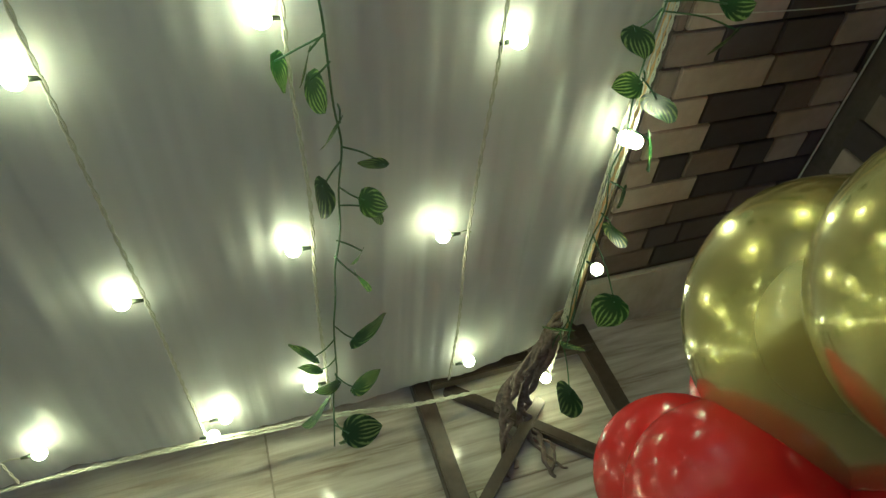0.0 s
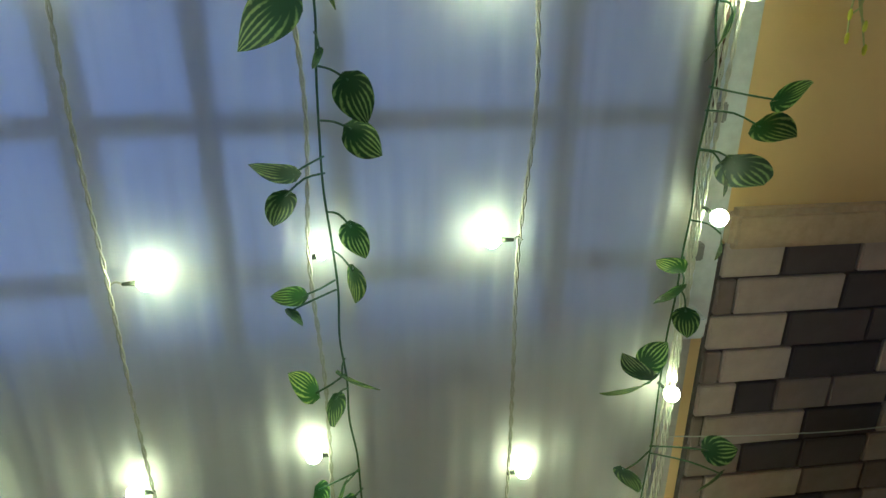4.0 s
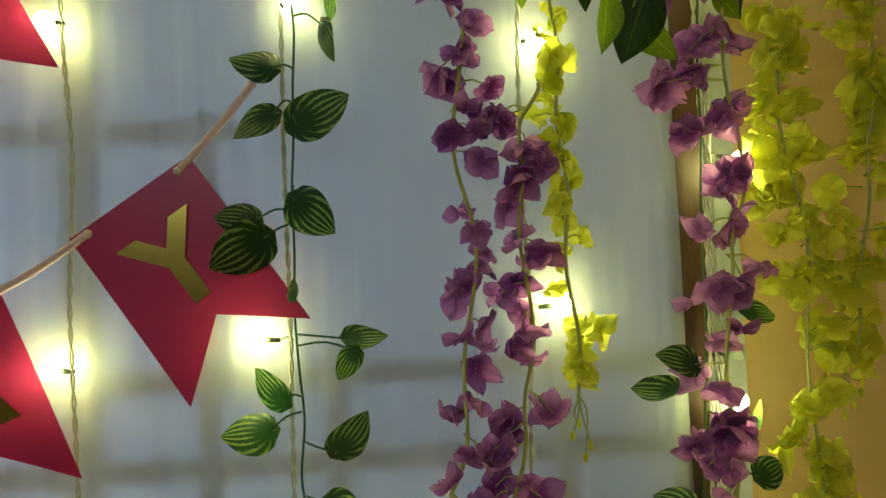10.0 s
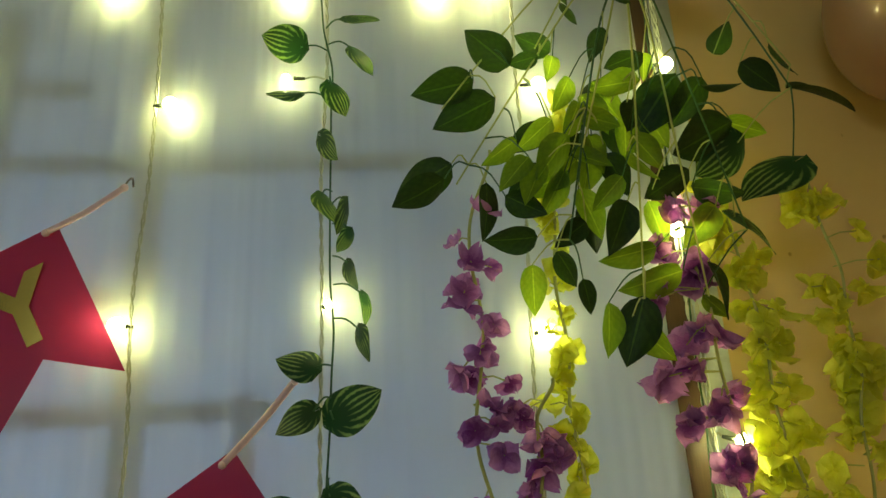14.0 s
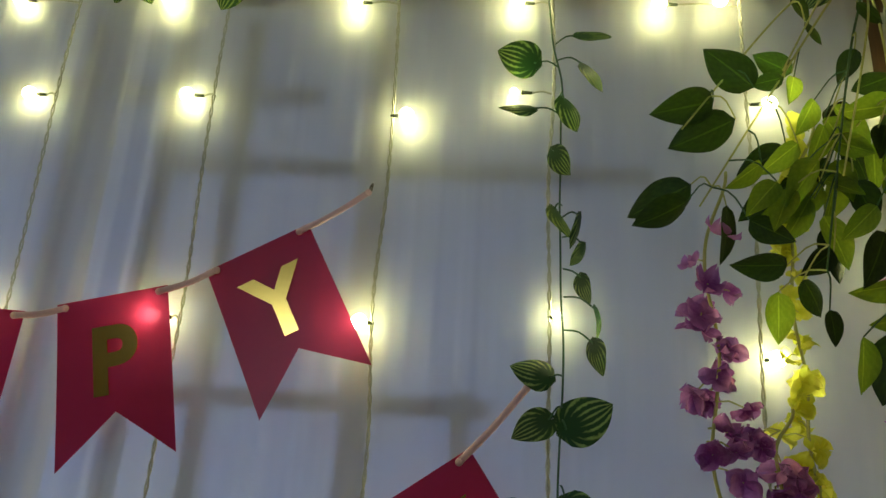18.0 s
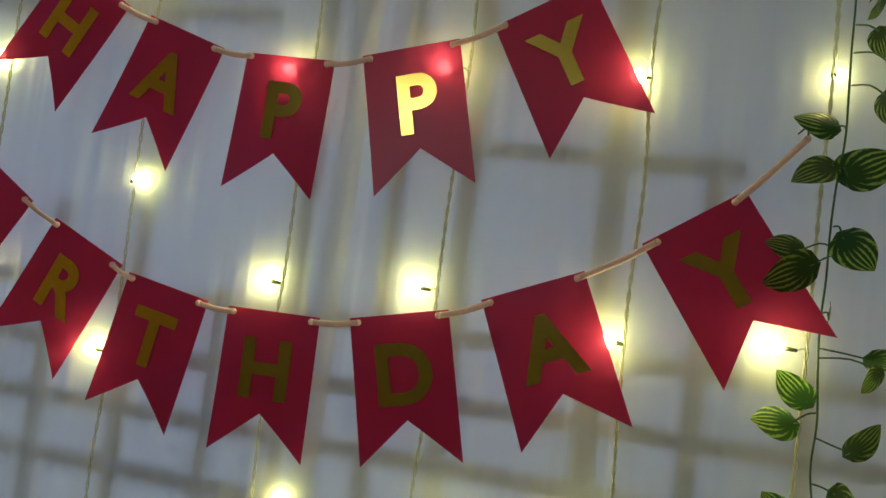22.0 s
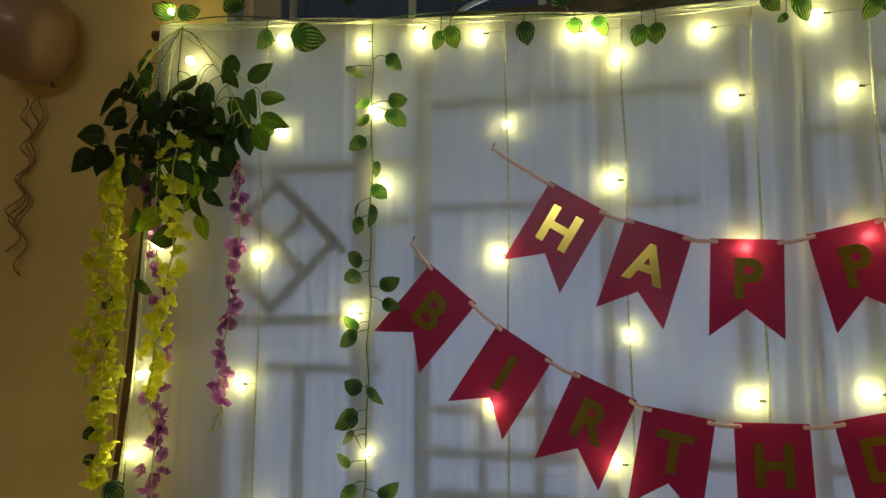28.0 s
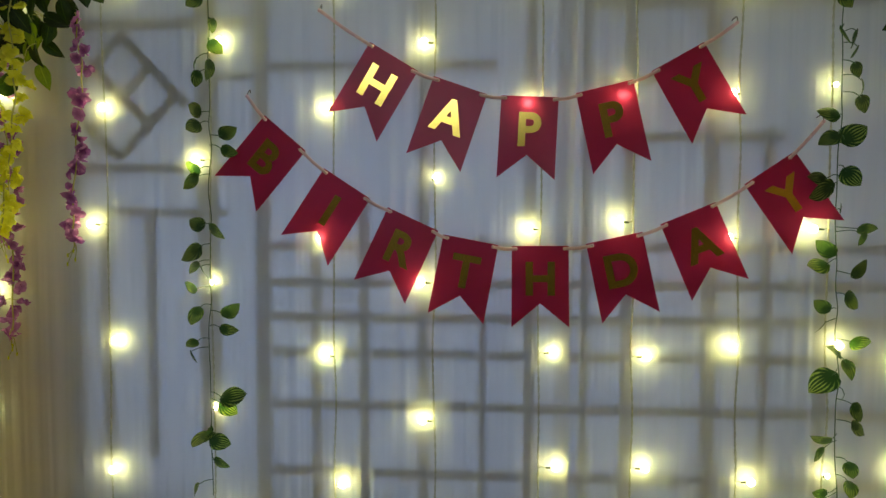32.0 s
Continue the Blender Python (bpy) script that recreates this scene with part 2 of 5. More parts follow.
def flag_material():
    m, t, b, out = material("burgundy_card")
    v = coords(t)
    n = noise_out(t, v, 240, 3)
    col = ramp(t, noise_out(t, v, 14, 3), [(0.3, (0.47, 0.006, 0.050)), (0.7, (0.56, 0.009, 0.064))])
    t.links.new(col, b.inputs["Base Color"])
    b.inputs["Roughness"].default_value = 0.33
    b.inputs["Specular IOR Level"].default_value = 0.5
    bump(t, b, n, 0.15, 0.0005)
    mx = with_translucent(m, t, b, out, (1.0, 0.24, 0.52), 0.25)
    # the card is thin enough for a lit bulb to show through it
    thin = t.nodes.new("ShaderNodeBsdfRefraction")
    thin.inputs["Color"].default_value = (1.0, 0.45, 0.72, 1)
    thin.inputs["Roughness"].default_value, thin.inputs["IOR"].default_value = 0.10, 1.06
    m2 = t.nodes.new("ShaderNodeMixShader")
    m2.inputs[0].default_value = 0.12
    t.links.new(mx.outputs[0], m2.inputs[1])
    t.links.new(thin.outputs[0], m2.inputs[2])
    t.links.new(m2.outputs[0], out.inputs[0])
    return m


SHEER = sheer_material()
IVY = leaf_material("striped_ivy_leaf", (0.010, 0.040, 0.020), (0.17, 0.26, 0.12), True, 0.46, 0.45, 0.55, (3.3, 2.9, 1.2))
IVY_PALE = leaf_material("pale_ivy_leaf", (0.025, 0.085, 0.03), (0.27, 0.40, 0.15), True, 0.45)
# one ficus leaf twice: shade and bulb light are put into the colour
FICUS = leaf_material("shaded_ficus_leaf", (0.006, 0.016, 0.005), (0.026, 0.050, 0.010), False, 0.42, 0.5, 0.40, (7.5, 7.0, 1.8))
FICUS_LIT = leaf_material("lit_ficus_leaf", (0.13, 0.24, 0.025), (0.28, 0.44, 0.060), False, 0.62, 0.5, 0.62, (2.6, 2.1, 0.7))
PURPLE = petal_material("purple_silk_petal", (0.30, 0.075, 0.36), (0.66, 0.30, 0.70), 0.55)
YELLOW = petal_material("lime_yellow_silk_petal", (0.78, 0.79, 0.04), (0.97, 0.97, 0.15), 0.64)
STEM = mottled("green_plastic_stem", (0.03, 0.09, 0.03), (0.06, 0.15, 0.05), 60, 0.5)
STEM_PALE = mottled("pale_green_stem", (0.46, 0.48, 0.12), (0.60, 0.60, 0.20), 60, 0.5)
WIRE = mottled("clear_white_wire", (0.56, 0.56, 0.44), (0.72, 0.72, 0.60), 50, 0.35)
SOCKET = mottled("dark_green_socket", (0.05, 0.07, 0.04), (0.09, 0.11, 0.06), 50, 0.5)
BULB = bulb_material("glowing_bulb", 122.0)
SMALL_BULB = bulb_material("glowing_small_bulb", 300.0)
FLAG = flag_material()
GOLD = mottled("gold_foil", (0.80, 0.56, 0.10), (0.88, 0.64, 0.15), 12, 0.20, 0.96, 200, 0.03)
RIBBON = mottled("pink_satin_ribbon", (0.86, 0.56, 0.63), (0.92, 0.68, 0.73), 40, 0.35)
PAINT = wall_paint()
LEDGE = mottled("painted_ledge", (0.46, 0.34, 0.20), (0.56, 0.43, 0.27), 6, 0.6)
BRICK = {
    "D": brick_material("dark_faux_brick", (0.062, 0.053, 0.060), (0.115, 0.093, 0.096)),
    "M": brick_material("brown_faux_brick", (0.20, 0.155, 0.135), (0.31, 0.245, 0.21)),
    "L": brick_material("beige_faux_brick", (0.45, 0.36, 0.30), (0.58, 0.48, 0.40)),
}
JOINT = mottled("pale_brown_joint", (0.26, 0.22, 0.17), (0.36, 0.31, 0.25), 20, 0.7)
GROUT = mottled("dark_grout", (0.075, 0.065, 0.060), (0.12, 0.10, 0.09), 20, 0.85)
TILE = streaked_tile()
POST = mottled("brown_painted_wood", (0.085, 0.045, 0.024), (0.13, 0.07, 0.038), 5, 0.5, 0.0, 60, 0.3, 0.001, (8, 8, 0.6))
STEEL = mottled("dark_painted_steel", (0.06, 0.045, 0.035), (0.11, 0.085, 0.065), 14, 0.4, 0.3)
GRILLE = mottled("grey_painted_bar", (0.22, 0.22, 0.22), (0.28, 0.28, 0.28), 18, 0.5)
LATTICE = mottled("dark_grey_painted_bar", (0.025, 0.025, 0.025), (0.045, 0.045, 0.045), 18, 0.5)
FRAMEW = mottled("white_window_paint", (0.66, 0.70, 0.70), (0.76, 0.80, 0.80), 8, 0.45)
SILVERBAR = mottled("grey_silver_iron", (0.45, 0.45, 0.45), (0.6, 0.6, 0.58), 20, 0.35, 0.6)
FROST = frosted_material()
GLASS = glass_material()
DARKWALL = mottled("grey_plaster", (0.42, 0.39, 0.36), (0.52, 0.49, 0.45), 4, 0.8)
BACKWALL = mottled("grey_blue_wall_paint", (0.24, 0.25, 0.27), (0.30, 0.31, 0.33), 3, 0.7)
CEIL = mottled("white_ceiling_paint", (0.42, 0.43, 0.44), (0.50, 0.51, 0.52), 3, 0.8)
GOLDBAL = balloon_material("gold_chrome_latex", (0.52, 0.47, 0.12), 0.7, 0.27)
REDBAL = balloon_material("red_latex", (0.90, 0.022, 0.010), 0.0, 0.26)
ROSEBAL = balloon_material("dull_rose_brown_latex", (0.34, 0.19, 0.13), 0.35, 0.45)
ROPE = mottled("brown_twisted_cloth", (0.10, 0.075, 0.06), (0.26, 0.21, 0.17), 90, 0.9)
CURL = mottled("copper_curling_ribbon", (0.26, 0.13, 0.07), (0.34, 0.18, 0.11), 30, 0.35)


# ---- mesh helpers ----
def pymesh(name, verts, faces, mat, smooth=True, uvs=None):
    me = bpy.data.meshes.new(name)
    me.from_pydata([tuple(v) for v in verts], [], faces)
    if uvs is not None:
        layer = me.uv_layers.new(name="UVMap")
        for lp in me.loops:
            layer.data[lp.index].uv = uvs[lp.vertex_index]
    me.materials.append(mat)
    if smooth:
        for p in me.polygons:
            p.use_smooth = True
    me.update()
    return me


def thing(name, base, label, category, group="", kind=""):
    ob = new(name)
    ob.location = base
    ob.empty_display_size = 0.05
    return tagged(ob, label, category, group, kind)


def part(name, me, parent, label="", m=None):
    """Links a mesh, given in world places or with its own placement m, under a thing or a part."""
    ob = new(name, me)
    ob.parent = parent
    if parent.parent is None:
        ob.matrix_parent_inverse = Matrix.Translation(-Vector(parent.location))
    if m is not None:
        ob.matrix_basis = m
    return tagged(ob, label)


def solid(name, me, label, category, kind="", group=""):
    return tagged(new(name, me), label, category, group, kind)


def box_data(x0, x1, y0, y1, z0, z1, bevel=0.0):
    """A box with chamfered edges: vertices and faces."""
    bm = bmesh.new()
    bmesh.ops.create_cube(bm, size=1.0)
    for v in bm.verts:
        v.co = Vector(((x0 + x1) / 2 + v.co.x * (x1 - x0), (y0 + y1) / 2 + v.co.y * (y1 - y0), (z0 + z1) / 2 + v.co.z * (z1 - z0)))
    if bevel:
        bmesh.ops.bevel(bm, geom=bm.edges[:], offset=bevel, segments=2, affect="EDGES", clamp_overlap=True)
    bm.verts.index_update()
    vs, fs = [v.co.copy() for v in bm.verts], [[v.index for v in f.verts] for f in bm.faces]
    bm.free()
    return vs, fs


def box(name, x0, x1, y0, y1, z0, z1, mat, bevel=0.003):
    vs, fs = box_data(x0, x1, y0, y1, z0, z1, bevel)
    return pymesh(name, vs, fs, mat, False)


def join_data(*pieces):
    vs, fs = [], []
    for v, f in pieces:
        k = len(vs)
        vs += v
        fs += [[i + k for i in q] for q in f]
    return vs, fs


def tube_data(pts, r, sides=6, taper=1.0, flat=1.0):
    """A swept tube along points."""
    pts = [Vector(p) for p in pts]
    vs, fs = [], []
    n = len(pts)
    up = Vector((0.13, 1, 0.07)).normalized()
    for i, p in enumerate(pts):
        d = (pts[min(i + 1, n - 1)] - pts[max(i - 1, 0)])
        d = d.normalized() if d.length > 1e-9 else Vector((0, 0, 1))
        a = d.cross(up)
        a = a.normalized() if a.length > 1e-4 else d.cross(Vector((1, 0, 0))).normalized()
        b = d.cross(a)
        rr = r * (1 + (taper - 1) * i / max(1, n - 1))
        for k in range(sides):
            w = 2 * math.pi * k / sides
            vs.append(p + a * (rr * math.cos(w)) + b * (rr * flat * math.sin(w)))
    for i in range(n - 1):
        for k in range(sides):
            k2 = (k + 1) % sides
            fs.append([i * sides + k, i * sides + k2, (i + 1) * sides + k2, (i + 1) * sides + k])
    fs.append(list(range(sides))[::-1])
    fs.append([(n - 1) * sides + k for k in range(sides)])
    return vs, fs


def tube(name, pts, r, mat, sides=6, taper=1.0, flat=1.0):
    vs, fs = tube_data(pts, r, sides, taper, flat)
    return pymesh(name, vs, fs, mat)


def bar(name, a, b, w, d, mat, bevel=0.002):
    """A rectangular bar from a to b, w wide and d deep (along y where it can be)."""
    a, b = Vector(a), Vector(b)
    ax = (b - a).normalized()
    ref = Vector((0, 1, 0)) if abs(ax.y) < 0.9 else Vector((0, 0, 1))
    sx = ax.cross(ref).normalized()
    dy = sx.cross(ax).normalized()
    L = (b - a).length
    vs, fs = box_data(-w / 2, w / 2, -d / 2, d / 2, 0, L, bevel)
    return pymesh(name, [a + sx * v.x + dy * v.y + ax * v.z for v in vs], fs, mat, False)


def smooth_path(pts, n):
    """A Catmull-Rom line of n points through pts."""
    pts = [Vector(p) for p in pts]
    res = []
    m = len(pts) - 1
    for i in range(n):
        u = i / (n - 1) * m
        k = min(int(u), m - 1)
        f = u - k
        p0, p1, p2, p3 = pts[max(k - 1, 0)], pts[k], pts[k + 1], pts[min(k + 2, m)]
        res.append(0.5 * ((2 * p1) + (p2 - p0) * f + (2 * p0 - 5 * p1 + 4 * p2 - p3) * f * f + (3 * p1 - p0 - 3 * p2 + p3) * f ** 3))
    return res


def blade(name, mat, rng, half, heart, bend, cup, nv=12, nu=6, wave=0.0, wide=0.30):
    """A leaf or petal of length 1 along y, facing +z: half-width, heart notch, bend along, cup across."""
    vs, uv, fs = [], [], []
    ph, tw = rng.uniform(0, 6.28), rng.uniform(-0.25, 0.25)
    for i in range(nv + 1):
        v = i / nv
        q = max(0.0, (v - wide) / (1 - wide))
        w = half * math.sqrt(max(0.0, 1 - ((wide - v) / wide) ** 2)) if v < wide else half * ((1 - q ** 2.2) * (1 - 0.08 * q) if heart else (1 - q * q) * (1 - 0.18 * q))
        for j in range(nu + 1):
            s = 2 * j / nu - 1
            y = v - heart * abs(s) * (1 - v) ** 3 * 1.6
            z = bend * v * v + cup * s * s * w / half - tw * s * w * v + wave * math.sin(ph + 7 * v + 4 * s) * abs(s)
            vs.append((s * w, y, z))
            uv.append((s * w + 0.5, y) if heart else (j / nu, v))
    for i in range(nv):
        for j in range(nu):
            a = i * (nu + 1) + j
            fs.append([a, a + 1, a + nu + 2, a + nu + 1])
    if heart:
        vs = [(x, y - 0.02, z) for x, y, z in vs]
    return pymesh(name, vs, fs, mat, True, uv)


RNG = random.Random(5)
IVY_MESHES = [blade("ivy_leaf", IVY, RNG, RNG.uniform(0.45, 0.50), 0.15, RNG.uniform(-0.25, 0.05), RNG.uniform(-0.16, 0.06), wave=0.02) for _ in range(6)]
PALE_MESHES = [blade("ivy_leaf", IVY_PALE, RNG, RNG.uniform(0.45, 0.50), 0.15, RNG.uniform(-0.3, 0.0), RNG.uniform(-0.15, 0.05), wave=0.02) for _ in range(3)]
FICUS_MESHES = [blade("ficus_leaf", FICUS, RNG, RNG.uniform(0.27, 0.32), 0.0, RNG.uniform(-0.3, 0.1), RNG.uniform(-0.1, 0.14), wave=0.015, wide=0.42) for _ in range(5)]

LIT_MESHES = [blade("ficus_leaf", FICUS_LIT, RNG, RNG.uniform(0.24, 0.29), 0.0, RNG.uniform(-0.3, 0.1), RNG.uniform(-0.1, 0.14), wave=0.015, wide=0.42) for _ in range(4)]


def flower_mesh(name, mat, rng):
    """One silk blossom: four ruffled petals round a centre, facing +z, about 1 across."""
    vs, fs, uv = [], [], []
    for q in range(4):
        a = q * math.pi / 2 + rng.uniform(-0.45, 0.45)
        L, half = rng.uniform(0.42, 0.60), rng.uniform(0.28, 0.38)
        lift, ph = rng.uniform(-0.35, 0.45), rng.uniform(0, 6.3)
        nv, nu = 6, 4
        k = len(vs)
        for i in range(nv + 1):
            v = i / nv
            w = half * (0.10 + 0.90 * math.sin(math.pi * (0.06 + 0.93 * v)) ** 0.75)
            for j in range(nu + 1):
                s = 2 * j / nu - 1
                x, y = s * w, L * v - 0.10 * L * s * s * v
                z = lift * v * v + 0.10 * math.sin(ph + 5 * s + 3 * v) * v + 0.05 * s * s
                vs.append((x * math.cos(a) - y * math.sin(a), x * math.sin(a) + y * math.cos(a), z))
                uv.append((j / nu, v))
        for i in range(nv):
            for j in range(nu):
                b = k + i * (nu + 1) + j
                fs.append([b, b + 1, b + nu + 2, b + nu + 1])
    return pymesh(name, vs, fs, mat, True, uv)


PURPLE_MESHES = [flower_mesh("wisteria_blossom", PURPLE, RNG) for _ in range(5)]
YELLOW_MESHES = [flower_mesh("wisteria_blossom", YELLOW, RNG) for _ in range(5)]


def sphere_data(c, r, seg=16, rings=10, zs=1.0):
    vs, fs = [], []
    for i in range(rings + 1):
        th = math.pi * i / rings
        for k in range(seg):
            ph = 2 * math.pi * k / seg
            vs.append(Vector((c[0] + r * math.sin(th) * math.cos(ph), c[1] + r * math.sin(th) * math.sin(ph), c[2] + r * zs * math.cos(th))))
    for i in range(rings):
        for k in range(seg):
            k2 = (k + 1) % seg
            fs.append([i * seg + k, (i + 1) * seg + k, (i + 1) * seg + k2, i * seg + k2])
    return vs, fs


def facing(p, ang, size, yaw=0.0, tilt=0.0, normal=(0, -1, 0)):
    """Placement of a blade at p, its length along ang (degrees from +x in the backdrop's plane), its face to the room."""
    a = math.radians(ang)
    yd = Vector((math.cos(a), 0, math.sin(a)))
    zd = Vector(normal)
    xd = yd.cross(zd).normalized()
    m = Matrix((xd, yd, zd)).transposed().to_4x4()
    turn = Matrix.Rotation(yaw, 4, "Y") @ Matrix.Rotation(tilt, 4, "X")
    return Matrix.Translation(p) @ m @ turn @ Matrix.Scale(size, 4)


# ---- the room ----
WALL_Y, WIN_L, WIN_R, SILL, HEAD = 0.10, -1.088, 1.125, 0.845, 2.66
EAST, WEST, SOUTH, CEILING = 1.515, -2.35, -3.35, 2.85

fl = solid("floor", box("floor", WEST - 0.2, EAST + 0.2, SOUTH - 0.2, 0.5, -0.12, -0.003, JOINT, 0), "pale brown joints between streaked marble floor tiles", "floor", "structure")
vs, fs = join_data(box_data(WEST - 0.2, WIN_L, WALL_Y, 0.32, -0.1, CEILING), box_data(WIN_R, EAST + 0.2, WALL_Y, 0.32, -0.1, CEILING),
                   box_data(WIN_L, WIN_R, WALL_Y, 0.32, -0.1, SILL), box_data(WIN_L, WIN_R, WALL_Y, 0.32, HEAD, CEILING))
wall_north = solid("wall_north", pymesh("wall_north", vs, fs, PAINT, False), "yellow ochre painted wall with a window behind the backdrop", "wall", "structure")
wall_east = solid("wall_east", box("wall_east", EAST, EAST + 0.2, SOUTH, WALL_Y, -0.1, CEILING, PAINT, 0), "yellow ochre painted wall over a faux brick dado", "wall", "structure")
wall_west = solid("wall_west", box("wall_west", WEST - 0.2, WEST, SOUTH, WALL_Y, -0.1, CEILING, PAINT, 0), "yellow ochre painted wall", "wall", "structure")
wall_south = solid("wall_south", box("wall_south", WEST - 0.2, EAST + 0.2, SOUTH - 0.2, SOUTH, -0.1, CEILING, BACKWALL, 0), "grey painted wall behind the viewer", "wall", "structure")
ceil = solid("ceiling", box("ceiling", WEST - 0.2, EAST + 0.2, SOUTH - 0.2, 0.32, CEILING, CEILING + 0.12, CEIL, 0), "plain grey-white painted ceiling", "ceiling", "structure")
solid("trim", box("trim", WIN_R + 0.02, EAST, WALL_Y - 0.028, WALL_Y, 0.925, 0.975, LEDGE, 0.008), "plaster ledge over the faux brick dado", "trim", "structure")
solid("trim", box("trim", EAST - 0.028, EAST, SOUTH, WALL_Y - 0.03, 0.925, 0.975, LEDGE, 0.008), "plaster ledge over the faux brick dado", "trim", "structure")
solid("wall_lower", box("wall_lower", WIN_L - 0.25, WIN_R, WALL_Y - 0.012, WALL_Y - 0.002, 0.0, SILL - 0.03, DARKWALL, 0.002), "grey plaster below the window sill", "wall", "structure")

# ---- the window behind the backdrop ----
win = thing("window_1", (0, 0.085, SILL), "frosted window with grey lattice bars behind the sheer curtain", "window", kind="structure")
GY = 0.081
part("window_sill", box("window_sill", WIN_L, WIN_R, 0.06, 0.30, SILL - 0.03, SILL, FRAMEW), win, "pale painted sill")
part("jamb", box("jamb", WIN_R - 0.035, WIN_R + 0.022, WALL_Y - 0.008, WALL_Y + 0.004, SILL - 0.03, HEAD, FRAMEW), win, "pale blue-white painted window reveal")
part("jamb", box("jamb", WIN_L - 0.03, WIN_L + 0.01, WALL_Y - 0.008, WALL_Y + 0.004, SILL - 0.03, HEAD, GRILLE), win, "grey window reveal")


def hbar(z, x0, x1, w=0.02, y=None):
    y = GY if y is None else y
    part("lattice_bar", bar("lattice_bar", (x0, y, z), (x1, y, z), w, 0.012, GRILLE), win)


def vbar(x, z0, z1, w=0.02, name="lattice_bar", y=None):
    y = GY if y is None else y
    part(name, bar(name, (x, y - 0.001, z0), (x, y - 0.001, z1), w, 0.013, GRILLE), win)


def dbar(x0, z0, x1, z1, w, y):
    part("lattice_bar", bar("lattice_bar", (x0, y, z0), (x1, y, z1), w, 0.010, LATTICE), win)


MULL = -0.612
vbar(MULL, SILL, 2.30, 0.034, "mullion")
for z in (2.0, 1.66):
    hbar(z, WIN_L, MULL - 0.02, 0.024, 0.056)
hbar(1.555, -1.01, MULL - 0.09, 0.022)
hbar(1.879, -0.79, MULL - 0.02, 0.02)
for x in (-1.007, -0.890):
    vbar(x, 0.95, 1.555, 0.026)
vbar(-0.745, 1.0, 2.25, 0.05, "stile")
for x0, z0, x1, z1 in ((-0.935, 1.973, -0.775, 1.805), (-1.012, 1.902, -0.862, 1.760), (-1.085, 1.825, -0.938, 1.682),
                       (-0.932, 1.969, -1.085, 1.818), (-0.866, 1.897, -1.015, 1.745), (-0.798, 1.834, -0.945, 1.685)):
    dbar(x0, z0, x1, z1, 0.021, 0.026 if x1 > x0 else 0.0365)
for k, z in enumerate((1.475, 1.387, 1.303, 1.216, 1.090, 0.925)):
    hbar(z, MULL + 0.02, WIN_R - 0.01, 0.022)
for z, xa, xb in ((2.134, MULL + 0.02, 0.36), (1.90, MULL + 0.02, -0.05), (2.03, 0.16, 0.80), (1.86, 0.16, 0.42), (1.73, 0.16, 0.60)):
    hbar(z, xa, xb, 0.022)
for x, zt, w in ((-0.482, 1.60, 0.02), (-0.365, 1.60, 0.022), (-0.222, 2.25, 0.026), (-0.082, 1.5, 0.018), (0.03, 2.25, 0.026), (0.156, 2.25, 0.022), (0.255, 2.25, 0.026), (0.442, 2.25, 0.034), (0.567, 1.75, 0.022), (0.694, 1.5, 0.022), (0.93, 1.5, 0.022)):
    vbar(x, SILL, zt, w)
for x0, x1 in ((WIN_L + 0.01, MULL), (MULL, 0.442), (0.442, WIN_R - 0.006)):
    part("pane", box("pane", x0 + 0.004, x1 - 0.004, 0.090, 0.096, SILL + 0.002, 2.305, FROST, 0), win, "frosted textured glass")
part("transom", bar("transom", (WIN_L, 0.08, 2.32), (WIN_R, 0.08, 2.32), 0.03, 0.05, STEEL), win, "dark window transom")
part("pane", box("pane", WIN_L + 0.01, WIN_R - 0.01, 0.15, 0.155, 2.34, HEAD, GLASS, 0), win, "clear fanlight glass, dark behind")
for x in (-0.95, -0.65, -0.35, -0.05, 0.10, 0.72, 0.86, 0.99):
    part("fanlight_bar", bar("fanlight_bar", (x, 0.11, 2.335), (x, 0.11, HEAD), 0.016, 0.012, SILVERBAR if x < 0.5 else FRAMEW), win)


def arc(cx, cz, r, a0, a1, rad, n=16):
    return [(cx + r * math.cos(math.radians(a0 + (a1 - a0) * i / n)), 0.10, cz + rad * r * math.sin(math.radians(a0 + (a1 - a0) * i / n))) for i in range(n + 1)]


for cx, r, sq in ((0.10, 0.20, 0.32), (0.80, 0.19, 0.32), (-0.35, 0.2, 0.32)):
    part("grille_arc", tube("grille_arc", arc(cx, 2.335, r, 0, 180, sq), 0.006, SILVERBAR, 8), win, "silver-painted wrought iron arc")
rosette = part("grille_ring", tube("grille_ring", arc(0.465, 2.335, 0.058, 0, 360, 1.0, 24), 0.008, SILVERBAR, 8), win, "silver-painted iron ring with a leaf ornament")
for a in (35, 90, 145):
    a = math.radians(a)
    part("grille_leaf", tube("grille_leaf", [(0.465, 0.10, 2.335), (0.465 + 0.025 * math.cos(a), 0.098, 2.335 + 0.025 * math.sin(a)), (0.465 + 0.05 * math.cos(a), 0.10, 2.335 + 0.05 * math.sin(a))], 0.008, SILVERBAR, 6, 0.3), rosette)

